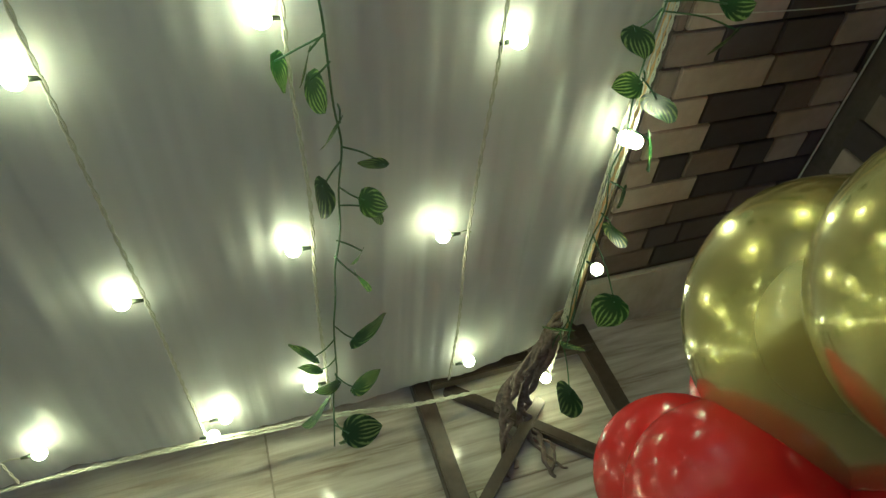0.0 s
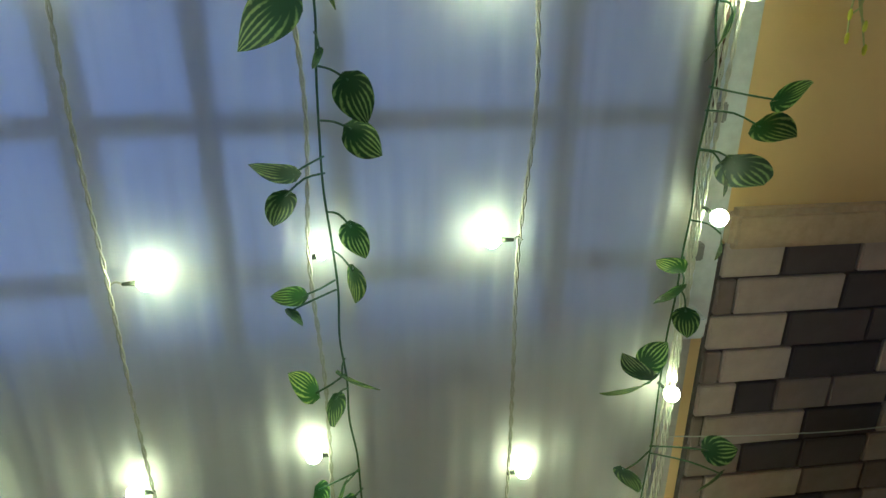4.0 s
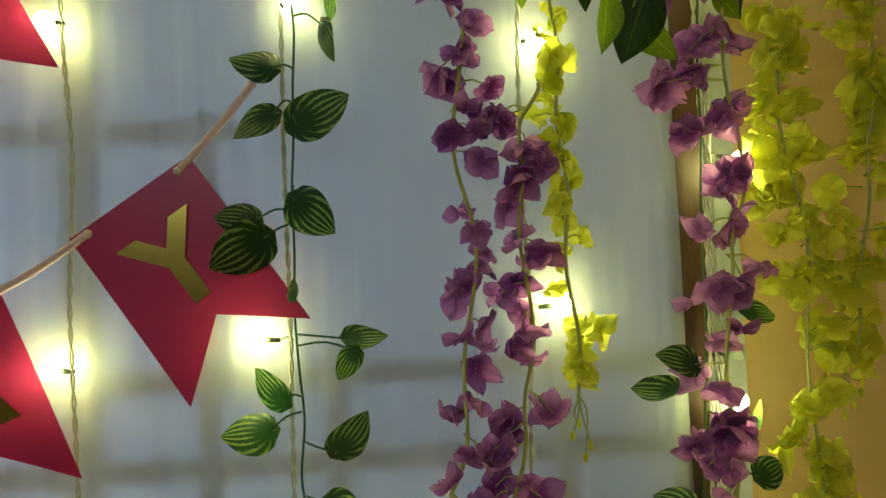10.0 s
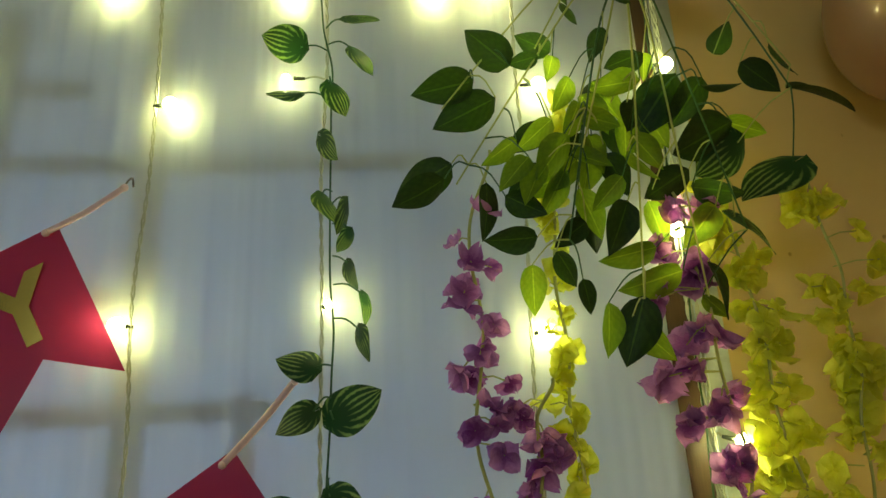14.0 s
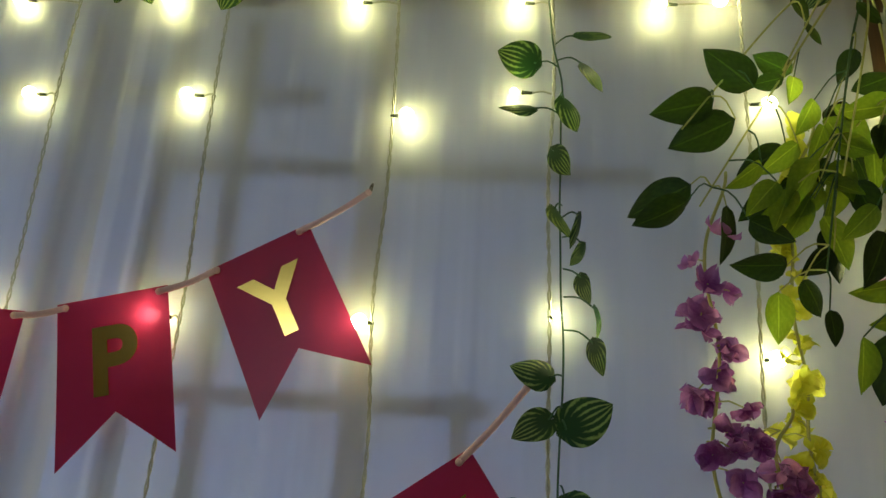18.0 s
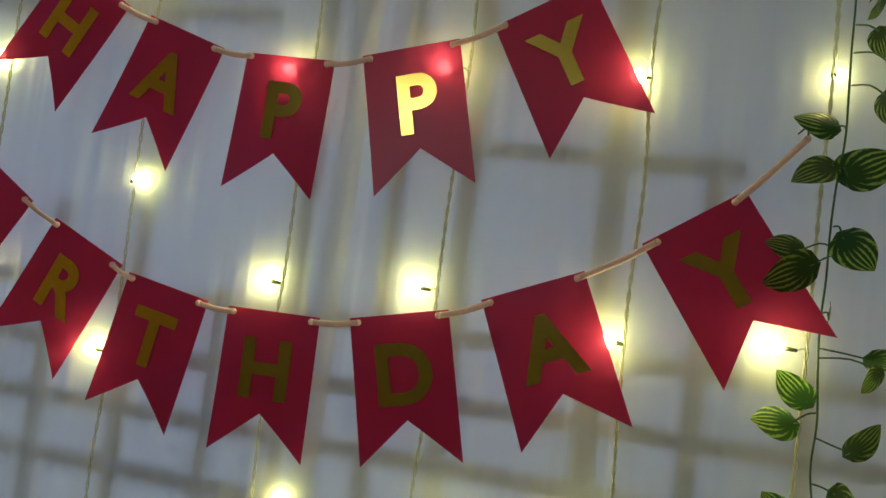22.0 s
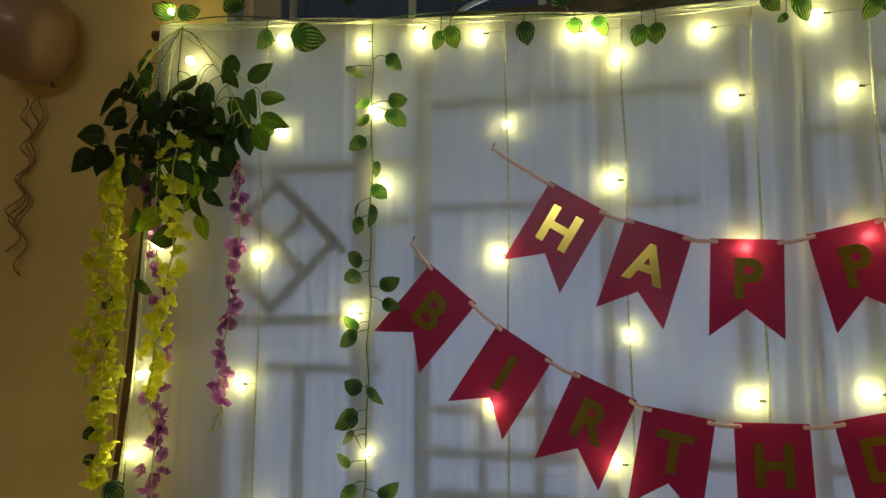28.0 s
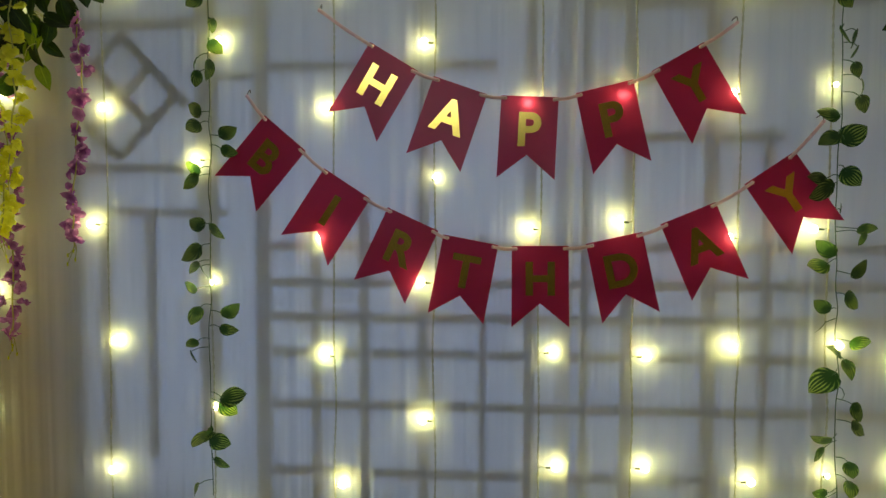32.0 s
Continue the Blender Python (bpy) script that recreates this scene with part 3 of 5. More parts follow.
# ---- the backdrop: stand and curtain ----
stand = thing("backdrop_stand", (0, 0, 0), "brown wooden backdrop stand on dark steel feet", "stand")
part("post", bar("post", (1.040, 0.026, 0.02), (1.056, 0.026, 2.30), 0.032, 0.028, POST), stand)
part("post", bar("post", (-1.385, 0.026, 0.02), (-1.212, 0.026, 2.34), 0.035, 0.03, POST), stand)
part("crossbar", tube("crossbar", smooth_path([(-1.27, 0.03, 2.340), (-0.7, 0.03, 2.295), (-0.2, 0.03, 2.258), (0.5, 0.03, 2.260), (1.0, 0.03, 2.264), (1.175, 0.028, 2.266)], 26), 0.013, POST, 8), stand)
part("crossbar_end", bar("crossbar_end", (1.10, 0.012, 2.262), (1.178, 0.012, 2.262), 0.036, 0.03, POST), stand, "sawn reddish-brown bar end")
for x in (0.828, 1.15, -1.2, -1.5):
    part("foot", bar("foot", (x, 0.09, 0.016), (x, -0.42, 0.016), 0.030, 0.028, STEEL), stand)
part("foot_brace", bar("foot_brace", (0.87, 0.03, 0.014), (1.14, -0.215, 0.014), 0.020, 0.02, STEEL), stand)
part("foot_brace", bar("foot_brace", (1.02, -0.04, 0.017), (0.84, -0.20, 0.017), 0.020, 0.02, STEEL), stand)
part("foot_rail", bar("foot_rail", (0.84, -0.26, 0.018), (1.14, -0.26, 0.018), 0.026, 0.024, STEEL), stand)
part("lower_rail", bar("lower_rail", (0.84, 0.03, 0.045), (1.15, 0.03, 0.045), 0.022, 0.02, STEEL), stand)


def curtain_mesh(x0, x1, seed, yoff, flare=0.0):
    """A gathered sheet: small folds at the top that widen downwards, with a turned edge and a soft hem."""
    nx, nz = int(330 * (x1 - x0)), 70
    vs, fs = [], []
    for j in range(nz + 1):
        v = j / nz
        for i in range(nx + 1):
            u = i / nx
            x = x0 + (x1 - x0) * u - 0.17 * v * max(0.0, -0.85 - (x0 + (x1 - x0) * u)) - flare * v * u
            sag = 2.274 + 0.075 * max(0, (-0.2 - x))
            hem = 0.094 + 0.010 * math.sin(5 * x + 0.8) + 0.09 * max(0.0, (x - 0.90) / 0.17) ** 2
            z = sag + (hem - sag) * v
            a = 0.35 + 0.65 * v
            y = yoff + 0.004 + 0.006 * a * noise.noise((x * 14, v * 1.3, 0.3 + seed)) + 0.0045 * a * noise.noise((x * 46, v * 1.4, 4.1)) + 0.0008 * noise.noise((x * 120, v * 2.0, 2.2)) + 0.004 * noise.noise((x * 3, v * 2.5, 9.0 + seed)) + 0.0042 * v * noise.noise((x * 12 + 0.7 * math.sin(9 * v + 4 * x), v * 7, 5.5 + seed))
            y += 0.010 * math.exp(-((x - x1 + flare * v) / 0.012) ** 2) * math.sin(5 * v + seed) ** 2
            vs.append((x, y, z))
    for j in range(nz):
        for i in range(nx):
            a = j * (nx + 1) + i
            fs.append([a, a + nx + 1, a + nx + 2, a + 1])
    return pymesh("curtain", vs, fs, SHEER)


solid("backdrop_curtain", curtain_mesh(-1.235, 0.128, 0.0, -0.004, 0.02), "sheer white gathered curtain hung on the backdrop stand", "curtain", "", "backdrop curtain panels")
solid("backdrop_curtain", curtain_mesh(0.085, 1.049, 3.0, 0.004, -0.012), "sheer white gathered curtain wrapped round the wooden post", "curtain", "", "backdrop curtain panels")


# ---- string lights ----
SPHERE = pymesh("bulb", *sphere_data((0, 0, 0), 0.0088, 16, 10), BULB)
SPECK = pymesh("bulb", *sphere_data((0, 0, 0), 0.0046, 14, 8), SMALL_BULB)


def twisted(pts, r=0.0012, gap=0.0014, turns=80.0):
    """Two wires twisted round each other along a path."""
    pts = [Vector(p) for p in pts]
    both, d = [[], []], 0.0
    for i, p in enumerate(pts):
        if i:
            d += (p - pts[i - 1]).length
        for k in (0, 1):
            w = d * turns * 2 + k * math.pi
            both[k].append(p + Vector((math.cos(w) * gap, math.sin(w) * gap, 0)))
    return [pymesh("wire", *tube_data(q, r, 4), WIRE) for q in both]


def bulb_on(owner, p, c, small=False):
    """A stem with its socket from the wire at p to the bulb at c."""
    p, c = Vector(p), Vector(c)
    d = (c - p).normalized()
    b = part("bulb", SPECK if small else SPHERE, owner, "tiny glowing bulb, half hidden in its cap" if small else "glowing warm white ball bulb", Matrix.Translation(c))
    s = max((c - p).length - 0.022, 0.001)
    if s > 0.004:
        part("lead", tube("lead", smooth_path([p, p + d * s * 0.5 + Vector((0, 0, 0.003)), p + d * s], 6), 0.0011, WIRE, 5), owner)
    part("socket", tube("socket", [p + d * s, p + d * (s + 0.007), c - d * 0.009], 0.0019, SOCKET, 6, 1.5), owner)


def strand(x, bulbs, name="string_light", lean=0.0, dim=(), y=-0.012, zt=2.262, zb=0.118):
    rng = random.Random(int(1000 + x * 977))
    root = thing(name, (x, y, zb), "twisted clear wire string of warm white ball bulbs on the curtain", "string lights", "light strands of the backdrop")
    path = [(x + lean * (zt - z) + rng.uniform(-0.004, 0.004), y + rng.uniform(-0.003, 0.001), z) for z in np.linspace(zt, zb, 16)]
    for me in twisted(smooth_path(path, 300)):
        part("wire", me, root)
    for k, (z, o) in enumerate(bulbs):
        px = x + lean * (zt - z)
        bulb_on(root, (px, y, z), (px + o, y - 0.0005 + 0.001 * math.sin(z * 31), z + 0.002), k in dim)
    return root


# strands: x of the wire, then height and side step of each bulb
STRANDS = {
    -0.953: ((2.278, 0.035), (2.073, 0.035), (1.794, -0.005), (1.525, -0.039), (1.253, 0.016), (0.944, 0.001), (0.727, 0.020), (0.445, -0.020), (0.179, 0.020)),
    -0.702: ((2.255, -0.024), (2.100, 0.000), (1.941, 0.024), (1.673, -0.037), (1.392, -0.002), (1.099, 0.004), (0.850, 0.020), (0.550, -0.020), (0.250, 0.020)),
    -0.417: ((2.249, -0.058), (2.055, 0.000), (1.789, -0.020), (1.495, -0.031), (1.226, -0.024), (0.926, 0.015), (0.724, 0.020), (0.445, -0.020), (0.183, 0.020)),
    -0.19: ((2.235, -0.095), (2.180, -0.005), (1.930, -0.024), (1.632, 0.002), (1.396, -0.030), (1.080, -0.026), (0.800, 0.020), (0.500, -0.020), (0.200, 0.020)),
    0.045: ((2.219, -0.080), (2.082, -0.035), (1.793, -0.028), (1.518, -0.025), (1.241, 0.033), (0.980, 0.040), (0.730, 0.020), (0.457, -0.020), (0.186, 0.020)),
    0.25: ((2.228, -0.087), (2.085, -0.037), (1.808, -0.029), (1.534, -0.033), (1.236, 0.033), (0.984, 0.033), (0.709, 0.020), (0.449, -0.020), (0.189, 0.045)),
    0.466: ((2.222, -0.055), (2.064, 0.020), (1.811, -0.017), (1.501, -0.021), (1.260, -0.011), (0.960, 0.033), (0.715, -0.021), (0.440, -0.023), (0.166, 0.034)),
    0.66: ((2.224, -0.043), (2.098, -0.045), (1.827, 0.005), (1.520, -0.034), (1.267, 0.026), (0.979, 0.008), (0.745, -0.017), (0.472, -0.021), (0.192, -0.027)),
    0.889: ((2.224, -0.096), (2.089, 0.027), (1.791, 0.014), (1.540, 0.033), (1.228, -0.039), (0.987, -0.031), (0.698, 0.020), (0.447, -0.036), (0.155, 0.029)),
}
for i, (x, bulbs) in enumerate(STRANDS.items()):
    strand(x, bulbs, lean={6: 0.0105, 7: 0.005, 8: -0.0155}.get(i, 0.0), dim={1: (4, 5), 2: (1,), 3: (3,), 7: (1, 2, 5)}.get(i, ()), zt=2.262 + 0.075 * max(0, -0.2 - x))


# ---- banner ----
FW, FL, NOTCH = 0.124, 0.179, 0.052


def flag_mesh():
    """A swallowtail card: two thin faces with a slight curl."""
    vs, fs = [], []
    nx, nz = 12, 10
    for side in (0, 1):
        for j in range(nz + 1):
            for i in range(nx + 1):
                u = i / nx * 2 - 1
                L = FL - NOTCH * (1 - abs(u))
                v = j / nz
                vs.append((u * FW / 2 * (1 + 0.02 * v), -0.004 * v * v * u * u - 0.0006 * side - 0.002 * v, -L * v))
    n = (nx + 1) * (nz + 1)
    for j in range(nz):
        for i in range(nx):
            a = j * (nx + 1) + i
            fs.append([a, a + nx + 1, a + nx + 2, a + 1])
            fs.append([n + a, n + a + 1, n + a + nx + 2, n + a + nx + 1])
    edge = [i for i in range(nx + 1)] + [(j + 1) * (nx + 1) - 1 for j in range(1, nz + 1)] + [nz * (nx + 1) + i for i in range(nx - 1, -1, -1)] + [j * (nx + 1) for j in range(nz - 1, 0, -1)]
    for a, b in zip(edge, edge[1:] + edge[:1]):
        fs.append([a, b, n + b, n + a])
    return pymesh("flag", vs, fs, FLAG, False)


FLAG_MESH = flag_mesh()


def letter_mesh(ch):
    cu = bpy.data.curves.new("letter", "FONT")
    cu.body, cu.size, cu.extrude, cu.offset, cu.align_x = ch, 0.100, 0.0004, 0.0032, "CENTER"
    ob = bpy.data.objects.new("letter", cu)
    scene.collection.objects.link(ob)
    me = bpy.data.meshes.new_from_object(ob.evaluated_get(bpy.context.evaluated_depsgraph_get()))
    bpy.data.objects.remove(ob)
    me.materials.clear()
    me.materials.append(GOLD)
    for v in me.vertices:
        x, y, z = v.co
        v.co = (x, -0.0042 - z, y)
    return me


LETTERS = {c: letter_mesh(c) for c in "HAPYBIRTD"}


def banner(word, corners, ends, label, seed):
    rng = random.Random(seed)
    root = thing("birthday_banner", (corners[len(corners) // 2][0], -0.025, corners[len(corners) // 2][1]), label, "banner", "birthday banners")
    holes = [(ends[0], ends[1])]
    for ch, (xl, zl, xr, zr) in zip(word, corners):
        cx, cz = (xl + xr) / 2, (zl + zr) / 2
        ang = math.atan2(zr - zl, xr - xl)
        m = Matrix.Translation((cx, -0.024 + rng.uniform(-0.003, 0.002), cz)) @ Matrix.Rotation(-ang, 4, "Y") @ Matrix.Rotation(rng.uniform(-0.03, 0.03), 4, "X") @ Matrix.Rotation(rng.uniform(-0.03, 0.03), 4, "Z")
        f = part("flag", FLAG_MESH, root, "burgundy swallowtail card pennant", m)
        part("letter_" + ch.lower(), LETTERS[ch], f, "gold foil letter " + ch, Matrix.Translation((0, 0, -0.106)))
        ux, uz = math.cos(ang), math.sin(ang)
        holes += [(xl + 0.010 * ux + 0.006 * uz, zl + 0.010 * uz - 0.006 * ux), (xr - 0.010 * ux + 0.006 * uz, zr - 0.010 * uz - 0.006 * ux)]
    holes.append((ends[2], ends[3]))
    for (xa, za), (xb, zb) in zip(holes[0::2], holes[1::2]):
        mid = ((xa + xb) / 2, -0.028, (za + zb) / 2 - 0.0025)
        loop = [tube_data(smooth_path([(xa, -0.029, za), mid, (xb, -0.029, zb)], 9), 0.0036, 8, 1.0, 0.5)]
        # rounded ends where the ribbon goes through the punched holes
        loop += [sphere_data((x, -0.0285, z), 0.0041, 10, 6) for x, z in ((xa, za), (xb, zb))]
        part("ribbon", pymesh("ribbon", *join_data(*loop), RIBBON), root)
    for k in (0, 2):
        x, z = ends[k], ends[k + 1]
        part("hook", tube("hook", smooth_path([(x - 0.002, -0.002, z + 0.012), (x + 0.002, -0.016, z + 0.016), (x + 0.001, -0.027, z + 0.006), (x, -0.028, z - 0.003)], 10), 0.0011, STEEL, 6), root, "small wire hook")
    return root


banner("HAPPY", [(-0.332, 1.931, -0.225, 1.866), (-0.188, 1.854, -0.076, 1.815), (-0.043, 1.812, 0.083, 1.806), (0.118, 1.814, 0.240, 1.842), (0.281, 1.861, 0.386, 1.919)],
       (-0.444, 2.001, 0.454, 1.958), "burgundy pennant banner spelling HAPPY in gold", 1)
banner("BIRTHDAY", [(-0.573, 1.774, -0.478, 1.693), (-0.436, 1.654, -0.332, 1.586), (-0.293, 1.567, -0.180, 1.515), (-0.168, 1.507, -0.047, 1.484), (-0.018, 1.482, 0.108, 1.483), (0.147, 1.488, 0.264, 1.514), (0.304, 1.531, 0.418, 1.579), (0.482, 1.620, 0.575, 1.684)],
       (-0.610, 1.815, 0.636, 1.749), "burgundy pennant banner spelling BIRTHDAY in gold", 2)

# ---- ivy vines: base x, base z, length, direction of each leaf ----
V8_a = ((0.618, 2.268, 0.049, -71, 0.65), (0.686, 2.152, 0.041, 10, 0.75), (0.694, 2.121, 0.039, -43, 0.74), (0.64, 2.118, 0.048, 160, 0.84), (0.67, 2.072, 0.041, -57, 0.78), (0.637, 2.059, 0.041, 155, 0.79), (0.659, 2.01, 0.036, -54, 0.59), (0.66, 1.942, 0.04, -56, 0.59), (0.69, 1.932, 0.038, -96, 0.19), (0.693, 1.899, 0.027, -114, 0.49), (0.689, 1.866, 0.03, -85, 0.49), (0.704, 1.833, 0.033, -73, 0.44), (0.7, 1.797, 0.035, -81, 0.45), (0.659, 1.759, 0.042, 160, 0.9), (0.659, 1.719, 0.043, -157, 0.82), (0.672, 1.708, 0.057, 31, 0.9), (0.671, 1.644, 0.046, -43, 0.92), (0.64, 1.627, 0.038, 171, 0.86), (0.649, 1.613, 0.055, -154, 0.83),)
V8_b = ((0.668, 1.557, 0.02, 65, 0.4), (0.711, 1.522, 0.037, -1, 0.7), (0.721, 1.513, 0.03, -126, 0.8), (0.66, 1.469, 0.043, 147, 0.86), (0.648, 1.447, 0.044, -173, 0.76), (0.7, 1.424, 0.044, 46, 0.85), (0.69, 1.382, 0.044, -34, 0.86), (0.65, 1.349, 0.034, 146, 0.92), (0.645, 1.326, 0.029, -108, 0.55), (0.702, 1.282, 0.043, -5, 0.9), (0.68, 1.25, 0.035, 131, 0.5), (0.687, 1.242, 0.042, -77, 0.34), (0.668, 1.212, 0.063, -145, 0.7), (0.687, 1.172, 0.017, -104, 0.39), (0.707, 1.15, 0.04, -65, 0.87), (0.707, 1.109, 0.037, -37, 0.78), (0.66, 1.071, 0.039, 175, 0.76), (0.649, 1.051, 0.033, -108, 0.82), (0.704, 1.021, 0.036, -77, 0.83),)
V8_c = ((0.704, 0.981, 0.035, -91, 0.53), (0.658, 0.953, 0.03, 174, 0.92), (0.643, 0.94, 0.022, -70, 0.77), (0.686, 0.865, 0.045, -50, 0.38), (0.663, 0.847, 0.036, 129, 0.29), (0.679, 0.836, 0.037, -88, 0.63), (0.682, 0.733, 0.037, -95, 0.28), (0.654, 0.724, 0.037, -61, 0.47), (0.681, 0.704, 0.04, -71, 0.5), (0.706, 0.653, 0.038, -111, 0.46), (0.745, 0.604, 0.027, -168, 0.9), (0.683, 0.591, 0.045, -105, 0.35), (0.721, 0.562, 0.036, -25, 0.61), (0.735, 0.539, 0.03, -94, 0.58), (0.719, 0.49, 0.024, -124, 0.55), (0.711, 0.454, 0.034, -75, 0.39), (0.704, 0.327, 0.058, 46, 0.52), (0.651, 0.306, 0.045, 136, 0.41), (0.657, 0.267, 0.031, 161, 0.4),)
V8_d = ((0.679, 0.229, 0.035, -156, 0.5), (0.698, 0.22, 0.046, 28, 0.44), (0.657, 0.192, 0.054, -126, 0.51), (0.682, 0.1, 0.056, -3, 0.4), (0.698, 0.089, 0.04, -128, 0.7),)
VP_a = ((1.064, 1.532, 0.037, 1, 0.68), (1.051, 1.499, 0.027, -39, 0.49), (1.022, 1.485, 0.041, 159, 0.79), (1.01, 1.461, 0.045, -175, 0.73), (1.074, 1.425, 0.031, 50, 0.81), (1.071, 1.383, 0.036, 23, 0.92), (1.02, 1.351, 0.045, 149, 0.87), (1.016, 1.315, 0.045, -152, 0.79), (1.053, 1.28, 0.062, 36, 0.85), (1.034, 1.25, 0.035, -110, 0.45), (1.047, 1.246, 0.049, -48, 0.73), (1.034, 1.199, 0.048, -114, 0.4), (1.081, 1.125, 0.043, 16, 0.83), (1.071, 1.102, 0.044, -13, 0.8), (1.054, 1.072, 0.063, -49, 0.73), (1.048, 1.065, 0.036, -64, 0.43), (1.061, 0.996, 0.034, -75, 0.48), (1.029, 0.955, 0.033, 160, 0.8), (1.027, 0.942, 0.037, -123, 0.82),)
VP_b = ((1.033, 0.916, 0.034, -78, 0.83), (0.998, 0.85, 0.039, 54, 0.51), (1.0, 0.844, 0.043, 149, 0.69), (1.008, 0.822, 0.054, -169, 0.62), (1.092, 0.726, 0.044, -1, 0.54), (0.993, 0.712, 0.043, -55, 0.66), (1.109, 0.705, 0.04, -137, 0.79), (1.019, 0.649, 0.036, 177, 0.6), (1.041, 0.631, 0.053, -54, 0.54), (1.055, 0.572, 0.058, -58, 0.45), (1.048, 0.496, 0.035, -90, 0.48), (1.041, 0.438, 0.05, -68, 0.29), (1.026, 0.227, 0.055, 157, 0.7), (1.019, 0.39, 0.057, -103, 0.68, -0.12), (0.966, 0.31, 0.043, -36, 0.53, -0.12), (1.004, 0.18, 0.071, -104, 0.28, -0.12),)
V2_a = ((-0.659, 2.203, 0.039, -53, 0.9), (-0.746, 2.189, 0.041, -21, 0.7), (-0.7, 2.111, 0.033, -170, 0.9), (-0.654, 2.108, 0.037, 0, 0.85), (-0.657, 2.089, 0.047, -38, 0.85), (-0.704, 2.081, 0.033, -161, 0.9), (-0.71, 2.032, 0.037, -147, 0.9), (-0.682, 1.983, 0.03, -89, 0.4), (-0.686, 1.932, 0.037, -41, 0.95), (-0.72, 1.898, 0.03, -114, 0.5), (-0.686, 1.889, 0.043, -100, 0.3), (-0.714, 1.867, 0.034, -99, 0.5), (-0.715, 1.777, 0.039, 155, 0.9), (-0.717, 1.752, 0.039, -155, 0.85), (-0.668, 1.725, 0.04, 26, 0.85), (-0.661, 1.695, 0.035, -22, 0.9), (-0.72, 1.648, 0.039, 159, 0.8), (-0.72, 1.635, 0.044, -143, 0.9), (-0.694, 1.523, 0.041, -50, 0.75),)
V2_b = ((-0.713, 1.522, 0.038, 152, 0.95), (-0.721, 1.476, 0.051, -147, 0.9), (-0.726, 1.442, 0.031, -118, 0.5), (-0.72, 1.433, 0.031, -65, 0.4), (-0.731, 1.38, 0.036, 165, 0.9), (-0.723, 1.337, 0.042, -113, 0.6), (-0.664, 1.322, 0.043, 33, 0.8), (-0.671, 1.293, 0.038, -19, 0.9), (-0.729, 1.262, 0.03, -149, 0.85), (-0.744, 1.24, 0.031, -70, 0.4), (-0.671, 1.133, 0.056, 15, 0.75), (-0.673, 1.121, 0.044, -32, 0.85), (-0.699, 1.057, 0.038, -135, 0.6), (-0.701, 1.052, 0.058, -131, 0.5), (-0.696, 1.036, 0.044, -10, 0.9), (-0.692, 0.987, 0.038, -25, 0.85), (-0.729, 0.933, 0.03, -112, 0.5),)
# ficus leaves, last letter: d shaded colour, l lit colour, s striped ivy
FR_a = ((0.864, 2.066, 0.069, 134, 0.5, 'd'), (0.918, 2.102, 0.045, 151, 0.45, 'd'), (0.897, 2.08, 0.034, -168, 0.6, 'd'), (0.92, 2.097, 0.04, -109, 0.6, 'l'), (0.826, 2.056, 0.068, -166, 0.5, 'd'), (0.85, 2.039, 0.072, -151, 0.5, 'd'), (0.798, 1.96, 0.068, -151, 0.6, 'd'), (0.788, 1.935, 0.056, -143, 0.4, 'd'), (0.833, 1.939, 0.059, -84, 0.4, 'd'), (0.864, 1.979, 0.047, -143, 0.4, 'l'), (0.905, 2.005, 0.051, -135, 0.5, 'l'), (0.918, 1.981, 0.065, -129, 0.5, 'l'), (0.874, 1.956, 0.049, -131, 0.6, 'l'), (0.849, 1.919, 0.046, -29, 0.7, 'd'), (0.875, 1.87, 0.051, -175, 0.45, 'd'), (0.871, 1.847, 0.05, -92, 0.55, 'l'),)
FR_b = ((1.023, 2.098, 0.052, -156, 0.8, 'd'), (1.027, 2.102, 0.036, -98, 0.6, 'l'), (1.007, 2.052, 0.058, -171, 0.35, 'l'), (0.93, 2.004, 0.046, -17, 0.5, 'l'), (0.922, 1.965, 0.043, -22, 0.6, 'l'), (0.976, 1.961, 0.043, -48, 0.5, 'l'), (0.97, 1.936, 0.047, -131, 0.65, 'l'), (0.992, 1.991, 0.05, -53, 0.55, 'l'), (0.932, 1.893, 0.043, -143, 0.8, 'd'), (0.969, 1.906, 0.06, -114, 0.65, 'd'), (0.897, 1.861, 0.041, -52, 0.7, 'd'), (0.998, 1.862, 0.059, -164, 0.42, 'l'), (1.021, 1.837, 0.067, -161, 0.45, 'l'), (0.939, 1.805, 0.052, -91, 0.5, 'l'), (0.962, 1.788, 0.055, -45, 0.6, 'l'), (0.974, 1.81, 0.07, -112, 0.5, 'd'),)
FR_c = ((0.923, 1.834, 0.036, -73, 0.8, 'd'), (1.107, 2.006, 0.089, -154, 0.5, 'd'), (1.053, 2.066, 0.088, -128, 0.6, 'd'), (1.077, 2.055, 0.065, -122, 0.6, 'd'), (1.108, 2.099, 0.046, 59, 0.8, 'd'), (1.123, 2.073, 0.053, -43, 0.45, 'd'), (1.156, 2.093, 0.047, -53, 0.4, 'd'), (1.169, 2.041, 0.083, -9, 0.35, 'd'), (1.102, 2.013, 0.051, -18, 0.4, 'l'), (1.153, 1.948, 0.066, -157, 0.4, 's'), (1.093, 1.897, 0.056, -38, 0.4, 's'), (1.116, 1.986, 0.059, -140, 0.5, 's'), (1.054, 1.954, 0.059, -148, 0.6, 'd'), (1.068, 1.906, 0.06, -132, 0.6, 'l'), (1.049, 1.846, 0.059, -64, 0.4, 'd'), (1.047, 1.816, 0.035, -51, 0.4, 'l'),)
